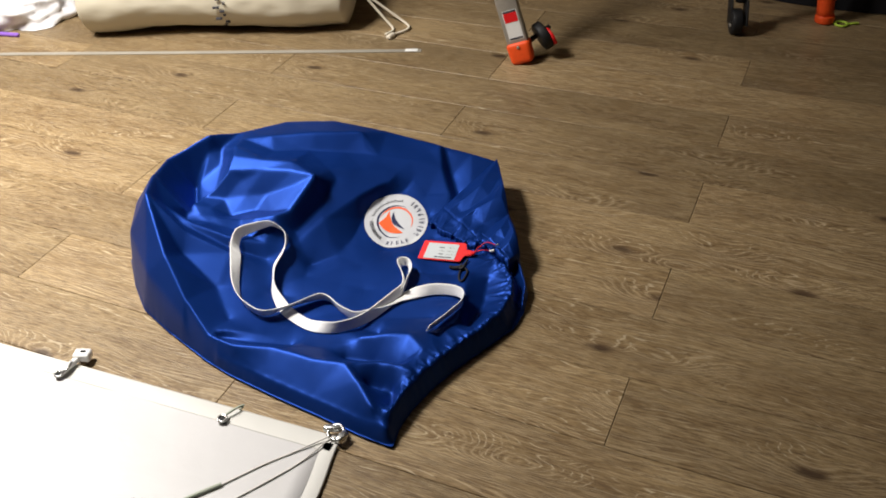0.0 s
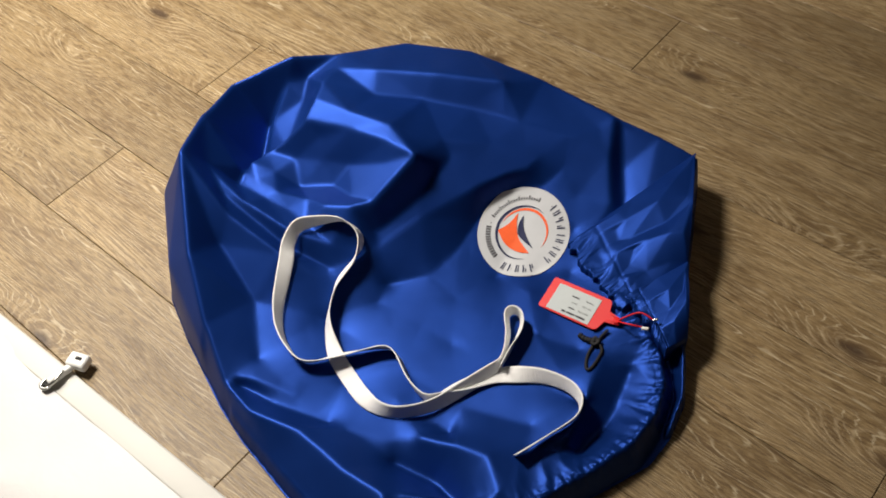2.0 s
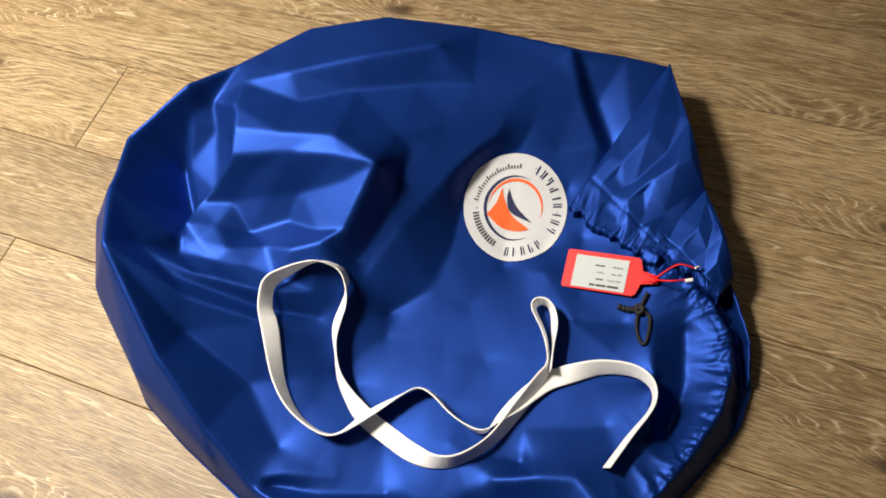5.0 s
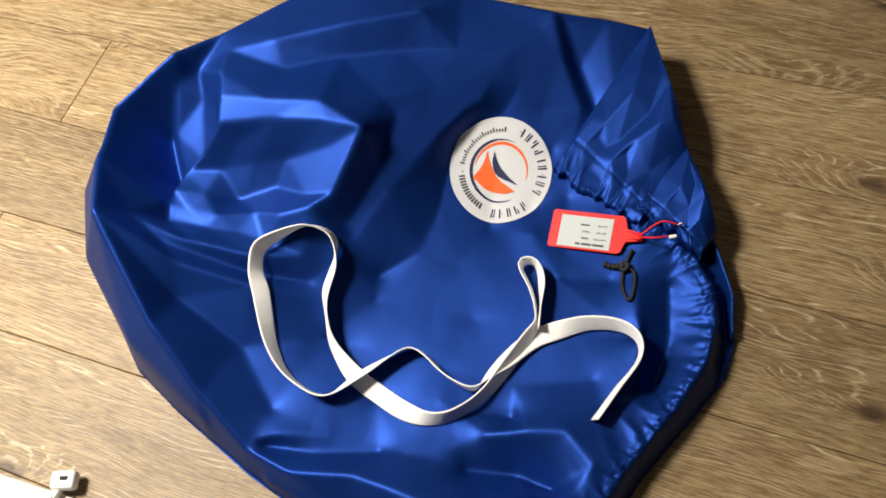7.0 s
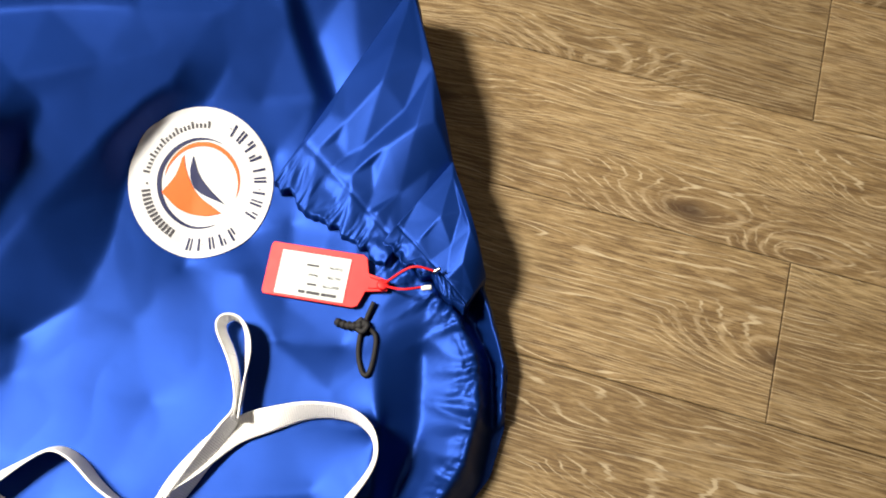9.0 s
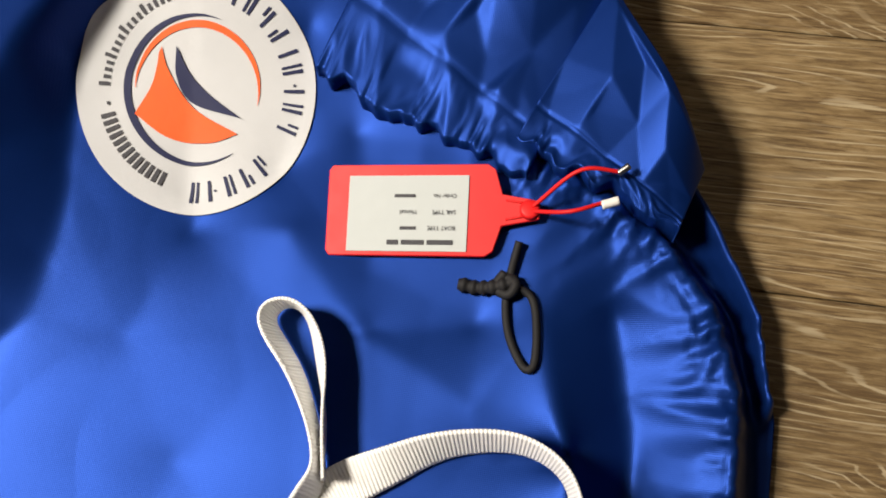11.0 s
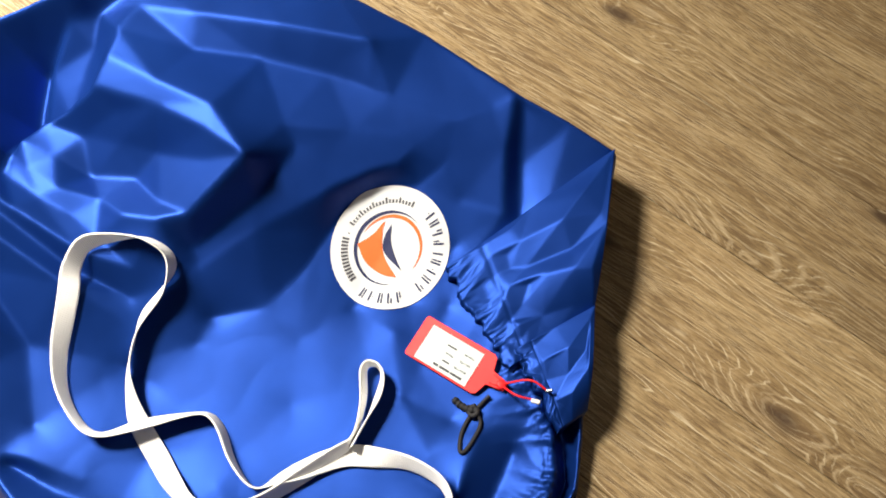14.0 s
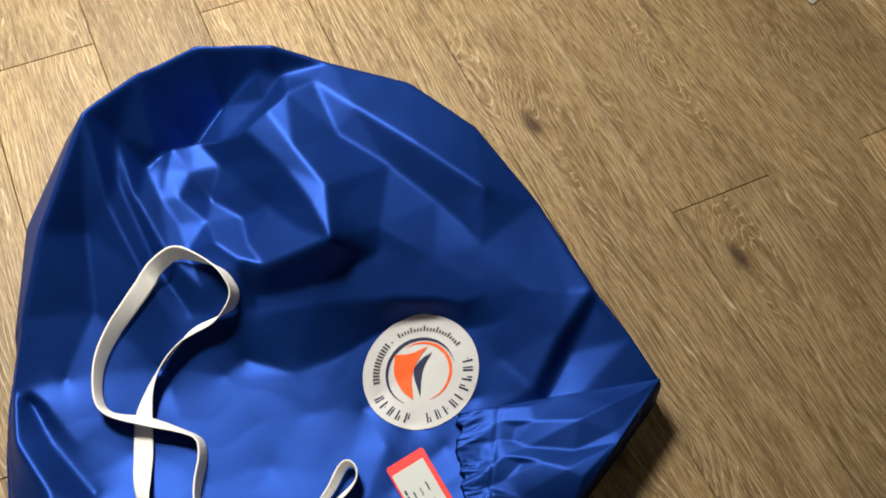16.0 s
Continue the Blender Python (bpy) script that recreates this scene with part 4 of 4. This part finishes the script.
def build_sail():
    sail = thing("white_sail", "white sailcloth spread on the floor, softly creased", "sail", at=(-0.4, -1.1, 0.0))
    nu, nv = 150, 130
    u, v = np.meshgrid(np.linspace(0, 1, nu) ** 0.8, np.linspace(0, 1, nv) ** 1.2)
    right = 0.170 + 0.17 * v
    left = -1.9 + 0.5 * v
    x = right + (left - right) * u
    y = sail_edge(x) - v * 1.35
    z = sail_height(x, y)
    bm = sheet([[tuple(p) for p in row] for row in np.stack([x, y, z], -1)])
    rim = [e for e in bm.edges if e.is_boundary]
    out = bmesh.ops.extrude_edge_only(bm, edges=rim)
    for w in out["geom"]:
        if isinstance(w, bmesh.types.BMVert):
            w.co.z = 0.001
    bmesh.ops.recalc_face_normals(bm, faces=bm.faces)
    part("cloth", bm, SAIL, sail)

    def strip(name, pts, width, label):
        line = spline(pts, 70)
        rows = []
        for i, p in enumerate(line):
            d = line[min(i + 1, 69)] - line[max(i - 1, 0)]
            d /= np.linalg.norm(d)
            s = np.array([-d[1], d[0]])
            rows.append([(p[0] + s[0] * width * k, p[1] + s[1] * width * k, z0) for k, z0 in ((-0.5, 0.002), (-0.5, 0.0060), (-0.42, 0.0066), (0.42, 0.0066), (0.5, 0.0060), (0.5, 0.002))])
        m = sheet(rows)
        bmesh.ops.recalc_face_normals(m, faces=m.faces)
        return part(name, m, TAPE, sail, label)

    strip("luff_tape", [(0.172, sail_edge(0.172) - 0.016), (-0.6, sail_edge(-0.6) - 0.016), (-1.9, sail_edge(-1.9) - 0.016)], 0.034, "cream folded edge tape")
    strip("foot_tape", [(0.166, -0.560), (0.205, -0.80), (0.32, -1.88)], 0.024, "cream folded edge tape")
    for spot in ((-0.024, -0.583), (-0.357, -0.600)):
        g = part("grommet", ring(0.0070, 0.0024, (*spot, 0.0125)), STEEL, sail, "steel ring grommet")
        # solid dark disc in the ring, painted as the shade of its hole
        part("bore", disc(0.0055, 0.001, (*spot, 0.0124)), HOLE_SHADE, g)
    # a faint round print near the corner
    c0 = (-0.036, -0.822)
    for k in range(22):
        a = radians(k * 360 / 22)
        part("print_bar", box((0.0055 if k % 3 else 0.008, 0.0105, 0.0006), on_sail(c0[0] + 0.058 * math.cos(a), c0[1] + 0.058 * math.sin(a), 0.0004), (0, 0, math.degrees(a) - 90)), FAINT_PRINT, sail, "", False)
    # short loop at the edge and the ring with its lashing at the corner
    part("edge_loop", tube([(-0.024, -0.577, 0.013), (-0.015, -0.560, 0.015), (-0.008, -0.545, 0.012), (-0.012, -0.552, 0.006)], 0.0020, 24, 7), GREEN_ROPE, sail, "short grey lashing")
    part("corner_ring", ring(0.013, 0.0032, (0.166, -0.541, 0.012), (18, 0, 0)), STEEL, sail, "steel corner ring")
    part("corner_shackle", join(box((0.030, 0.010, 0.010), (0.158, -0.537, 0.014), (0, 0, 20), 0.003), box((0.012, 0.024, 0.010), (0.180, -0.547, 0.013), (0, 0, -15), 0.003)), STEEL, sail, "steel shackle")
    part("lashing", tube([(0.160, -0.552, 0.012), on_sail(0.120, -0.600), on_sail(0.088, -0.641), on_sail(0.045, -0.706)], 0.0014, 60, 8), WHITE_CORD, sail, "thin pale lashing line")
    part("lashing", tube([on_sail(0.052, -0.695, 0.003), on_sail(0.02, -0.735, 0.003), on_sail(-0.03, -0.80, 0.003)], 0.0032, 60, 8), GREEN_ROPE, sail, "grey-green lashing line")
    part("lashing", tube([(0.164, -0.554, 0.012), on_sail(0.142, -0.610), on_sail(0.118, -0.655), on_sail(0.070, -0.735)], 0.0014, 50, 7), WHITE_CORD, sail, "thin pale lashing line")


build_sail()


def build_hank():
    """A white snap hook shackled to the sail's edge."""
    hank = thing("sail_hank", "white plastic snap hank clipped to the sail's edge", "sail hank", at=(-0.356, -0.57, 0.0))
    part("body", join(box((0.030, 0.022, 0.016), (-0.352, -0.550, 0.016), (0, 0, 20), 0.004), box((0.010, 0.040, 0.010), (-0.357, -0.577, 0.015), (0, 0, -6), 0.003)), WHITE_PLASTIC, hank)
    # dark block set into the top, standing in for a shaded slot
    part("slot", box((0.010, 0.005, 0.004), (-0.350, -0.548, 0.0235), (0, 0, 20), 0.001), HOLE_SHADE, hank)
    part("strap", tube([(-0.357, -0.600, 0.013), (-0.352, -0.590, 0.018), (-0.356, -0.572, 0.019)], 0.0030, 20, 7), STEEL, hank, "steel eye strap")
    return hank


build_hank()

# settle the heaps where they lie on the planks
for name, dx, dy in (("sail_bag", 0.005, 0.0), ("webbing_strap", 0.005, 0.0), ("luggage_tag", 0.005, -0.004), ("draw_cord", 0.005, -0.007), ("white_sail", 0.012, 0.0), ("sail_hank", 0.017, 0.0)):
    bpy.data.objects[name].location.x += dx
    bpy.data.objects[name].location.y += dy

# ---- things at the back of the room ----


def build_roll():
    roll = thing("canvas_roll", "long cream canvas bag rolled up on the floor", "canvas bag", at=(-0.95, 0.85, 0.0))
    a, b = Vector((-1.355, 0.715, 0)), Vector((-0.555, 1.005, 0))
    d = (b - a).normalized()
    s = Vector((-d.y, d.x, 0))
    rows = []
    n = 90
    for i in range(n):
        t = i / (n - 1)
        end = min(1.0, (min(t, 1 - t) / 0.035 + 0.02)) ** 0.5
        r = 0.118 * end * (1 + 0.05 * math.sin(t * 9 + 1))
        row = []
        for q in np.linspace(0, 2 * math.pi, 56, endpoint=False):
            p = a + (b - a) * t
            wob = 1 + 0.07 * noise.noise((t * 5, math.cos(q) * 1.4, math.sin(q) * 1.4)) + 0.03 * noise.noise((t * 16, math.cos(q) * 5, math.sin(q) * 5))
            z = 0.112 + r * 0.96 * math.sin(q) * wob
            row.append(p + s * (r * 1.08 * math.cos(q) * wob) + Vector((0, 0, max(z, 0.003))))
        rows.append(row)
    bm = sheet(rows, True)
    bm.verts.ensure_lookup_table()
    bm.faces.new([bm.verts[k] for k in range(56)])
    bm.faces.new([bm.verts[(n - 1) * 56 + k] for k in range(56)])
    bmesh.ops.recalc_face_normals(bm, faces=bm.faces)
    body = part("body", bm, CANVAS, roll)
    for i in range(9):
        t, h = 0.545 + 0.016 * math.sin(i * 2.3), 0.035 + 0.013 * i
        ang = math.asin(max(-1, min(1, (h - 0.112) / 0.118)))
        p = a + (b - a) * t - s * (0.1275 * math.cos(ang) * 1.02)
        part("print_blot", box((0.008 + 0.006 * (i % 3), 0.004, 0.007), (p.x, p.y, h), (0, 0, math.degrees(math.atan2(d.y, d.x))), 0.001), GREY_PRINT, body)
    part("tie_cord", tube([(-0.545, 1.00, 0.10), (-0.46, 0.99, 0.02), (-0.415, 0.955, 0.006), (-0.42, 0.915, 0.006)], 0.0042, 50, 8), COTTON, roll, "knotted cotton tie cord")
    part("tie_cord", tube([(-0.545, 1.01, 0.09), (-0.43, 1.02, 0.015), (-0.375, 0.98, 0.006), (-0.395, 0.925, 0.006), (-0.402, 0.895, 0.007)], 0.0042, 50, 8, lambda q: 0.0042 if q < 0.9 else 0.0085), COTTON, roll, "knotted cotton tie cord")


build_roll()


def build_batten():
    batten = thing("sail_batten", "long thin grey fibreglass sail batten on the floor", "batten", at=(-1.2, 0.46, 0.0))
    a, b = Vector((-2.35, 0.142, 0)), Vector((-0.283, 0.834, 0))
    turn = math.degrees(math.atan2(b.y - a.y, b.x - a.x))
    mid = (a + b) / 2
    part("strip", box(((b - a).length, 0.017, 0.0026), (mid.x, mid.y, 0.0016), (0, 0, turn), 0.0008), BATTEN, batten)
    p = b - (b - a).normalized() * 0.028
    part("end_label", box((0.036, 0.0172, 0.0008), (p.x, p.y, 0.0036), (0, 0, turn), 0.0002), WHITE_PLASTIC, batten, "white sticker near the end")


build_batten()


def build_ladder():
    """The front leg of a step ladder: channel section, rubber shoe, sticker and guide wheel."""
    ladder = thing("step_ladder", "aluminium step ladder leg with an orange rubber foot", "ladder", at=(0.02, 0.84, 0.0))
    foot = pose(0.008, 0.828, 0.0, -8, -17, 14)

    def put(bm):
        bm.transform(foot)
        return bm

    shoe = bmesh.new()
    bmesh.ops.create_cube(shoe, size=1)
    bmesh.ops.scale(shoe, vec=(0.068, 0.046, 0.062), verts=shoe.verts)
    for w in shoe.verts:
        if w.co.z < 0:
            w.co.x *= 0.9
    bmesh.ops.bevel(shoe, geom=shoe.edges[:], offset=0.012, segments=4, affect="EDGES", profile=0.5)
    bmesh.ops.translate(shoe, vec=(0, 0, 0.034), verts=shoe.verts)
    part("foot", put(shoe), ORANGE_RUBBER, ladder, "moulded orange rubber foot")
    leg = part("leg", put(join(box((0.056, 0.004, 1.25), (0, -0.014, 0.675), bevel=0.001), box((0.005, 0.030, 1.25), (-0.0255, 0.001, 0.675), bevel=0.001), box((0.005, 0.030, 1.25), (0.0255, 0.001, 0.675), bevel=0.001))), ALUMINIUM, ladder)
    sticker = part("sticker", put(box((0.040, 0.0008, 0.082), (0.002, -0.0167, 0.112))), WHITE_PLASTIC, leg, "white warning sticker with a red panel", False)
    part("red_panel", put(box((0.036, 0.0008, 0.026), (0.002, -0.0173, 0.134))), RED, sticker, "", False)
    for z in (0.150, 0.076):
        part("print_bar", put(box((0.036, 0.0008, 0.005), (0.002, -0.0174, z))), GREY_PRINT, sticker, "", False)
    part("rivet", put(disc(0.004, 0.003, (0.0, -0.0245, 0.052), (90, 0, 0), 16)), STEEL, leg)
    wheel = part("guide_wheel", put(disc(0.040, 0.026, (0.062, 0.035, 0.052), (0, 75, 25), 36, 0.006)), BLACK_RUBBER, ladder, "black wheel with a red hub")
    part("hub", put(disc(0.026, 0.010, (0.084, 0.030, 0.046), (0, 75, 25), 28, 0.003)), RED, wheel)
    part("axle", put(disc(0.007, 0.09, (0.045, 0.034, 0.056), (0, 75, 25), 16)), BLACK_RUBBER, ladder)


build_ladder()


def lump(name, label, category, at, size, material, seed, rough=0.12):
    """A soft low heap."""
    ob = thing(name, label, category, at=at)
    rows = []
    for i in range(26):
        lat = i / 25 * math.pi / 2
        rows.append([])
        for q in np.linspace(0, 2 * math.pi, 64, endpoint=False):
            n = 1 + rough * noise.noise((math.cos(q) * 1.7 + seed, math.sin(q) * 1.7, lat * 2)) + rough * 0.5 * noise.noise((math.cos(q) * 5, math.sin(q) * 5 + seed, lat * 5))
            rows[-1].append((at[0] + size[0] * math.cos(lat) ** 0.6 * math.cos(q) * n, at[1] + size[1] * math.cos(lat) ** 0.6 * math.sin(q) * n, 0.002 + size[2] * math.sin(lat) ** 0.8 * n))
    bm = sheet(rows, True)
    bmesh.ops.remove_doubles(bm, verts=bm.verts, dist=1e-5)
    bmesh.ops.recalc_face_normals(bm, faces=bm.faces)
    part("body", bm, material, ob)
    return ob


def build_corner():
    duffel = lump("duffel_bag", "black fabric duffel bag slumped on the floor", "bag", (0.93, 1.72, 0.0), (0.62, 0.34, 0.30), BLACK_FABRIC, 4.0, 0.08)
    part("strap", tube([(0.5, 1.5, 0.22), (0.7, 1.38, 0.16), (0.95, 1.36, 0.17), (1.2, 1.45, 0.2)], 0.014, 50, 8), BLACK_FABRIC, duffel)
    trolley = thing("tool_trolley", "dark trolley standing on a small black castor", "trolley", at=(0.57, 1.23, 0.0))
    castor = part("castor", disc(0.036, 0.030, (0.565, 1.215, 0.036), (0, 90, 20), 36, 0.006), BLACK_RUBBER, trolley, "scuffed black castor wheel")
    part("hub", disc(0.016, 0.034, (0.565, 1.215, 0.036), (0, 90, 20), 24, 0.003), ALUMINIUM, castor)
    part("fork", join(box((0.006, 0.05, 0.07), (0.545, 1.228, 0.06), (-20, 0, 20), 0.002), box((0.006, 0.05, 0.07), (0.588, 1.222, 0.06), (-20, 0, 20), 0.002)), BLACK_RUBBER, trolley)
    part("post", tube([(0.57, 1.24, 0.085), (0.575, 1.26, 0.25), (0.60, 1.30, 0.60)], 0.018, 30, 12), BLACK_RUBBER, trolley)
    post = thing("orange_prop", "orange painted metal prop leaning in the dark corner", "prop", at=(0.78, 1.33, 0.0))
    part("tube", tube([(0.785, 1.345, 0.020), (0.770, 1.35, 0.20), (0.745, 1.36, 0.65)], 0.024, 30, 14), ORANGE_RUBBER, post)
    part("foot", disc(0.027, 0.024, (0.786, 1.345, 0.013), (0, 0, 0), 24, 0.005), ORANGE_RUBBER, post)
    clip = thing("plastic_clip", "small lime green plastic ring clip on the floor", "clip", at=(0.835, 1.335, 0.0))
    part("loop", ring(0.016, 0.0035, (0.838, 1.336, 0.0045)), LIME, clip)
    part("tongue", box((0.032, 0.010, 0.004), (0.868, 1.350, 0.004), (0, 0, 25), 0.0015), LIME, clip)


build_corner()


def build_carrier():
    carrier = lump("plastic_carrier", "crumpled white plastic carrier bag with a purple band", "plastic bag", (-1.66, 0.70, 0.0), (0.20, 0.17, 0.10), WHITE_FILM, 9.0, 0.22)
    part("band", tube([(-1.70, 0.535, 0.006), (-1.60, 0.532, 0.007), (-1.525, 0.545, 0.006)], 0.007, 30, 8), PURPLE, carrier, "purple printed band")
    case = thing("dark_case", "dark green case behind the plastic bag", "case", at=(-1.78, 0.95, 0.0))
    part("body", box((0.34, 0.20, 0.24), (-1.78, 1.0, 0.121), (0, 0, 18), 0.03, 4), BLACK_FABRIC, case)
    part("handle", tube([(-1.86, 0.86, 0.09), (-1.80, 0.82, 0.06), (-1.72, 0.84, 0.06), (-1.68, 0.90, 0.09)], 0.011, 40, 9), BLACK_RUBBER, case)


build_carrier()

# settle the things at the back on their spots
for name, dx, dy in (("canvas_roll", -0.02, -0.045), ("sail_batten", -0.014, -0.024), ("duffel_bag", -0.13, 0.05), ("tool_trolley", -0.055, -0.03), ("orange_prop", -0.050, -0.01), ("plastic_clip", -0.055, -0.01), ("plastic_carrier", -0.02, -0.02), ("dark_case", -0.02, -0.02)):
    bpy.data.objects[name].location.x += dx
    bpy.data.objects[name].location.y += dy

# ---- the floor's planks ----
PLANK_L, PLANK_W, SEAM = 1.22, 0.159, -0.404


def plank_mesh(length, width):
    g, c = 0.0004, 0.0009
    rows = []
    for inset, z in ((g, -0.0085), (g, -c), (g + c, 0.0)):
        rows.append([(inset, inset, z), (length - inset, inset, z), (length - inset, width - inset, z), (inset, width - inset, z)])
    bm = sheet(rows, True)
    bm.verts.ensure_lookup_table()
    bm.faces.new([bm.verts[k] for k in (8, 9, 10, 11)])
    bmesh.ops.recalc_face_normals(bm, faces=bm.faces)
    me = bpy.data.meshes.new("plank")
    bm.to_mesh(me)
    bm.free()
    me.materials.append(OAK)
    return me


def lay_planks():
    meshes = {}
    place = random.Random(5)
    for k in range(-15, 22):
        start = 0.58 if k % 2 == 0 else -0.052
        start += place.uniform(-0.012, 0.012) if not -1 <= k <= 7 else 0.0
        for j in range(-3, 4):
            x = start + j * PLANK_L
            if x > X1 or x + PLANK_L < X0:
                continue
            # cut off where it meets a wall
            first, last = max(x, X0 - 0.02), min(x + PLANK_L, X1 + 0.02)
            size = round(last - first, 3)
            if size < 0.03:
                continue
            if size not in meshes:
                meshes[size] = plank_mesh(size, PLANK_W)
            ob = new("plank", meshes[size])
            ob.parent = FLOOR
            ob.location = (first, SEAM + k * PLANK_W, 0.0)


lay_planks()
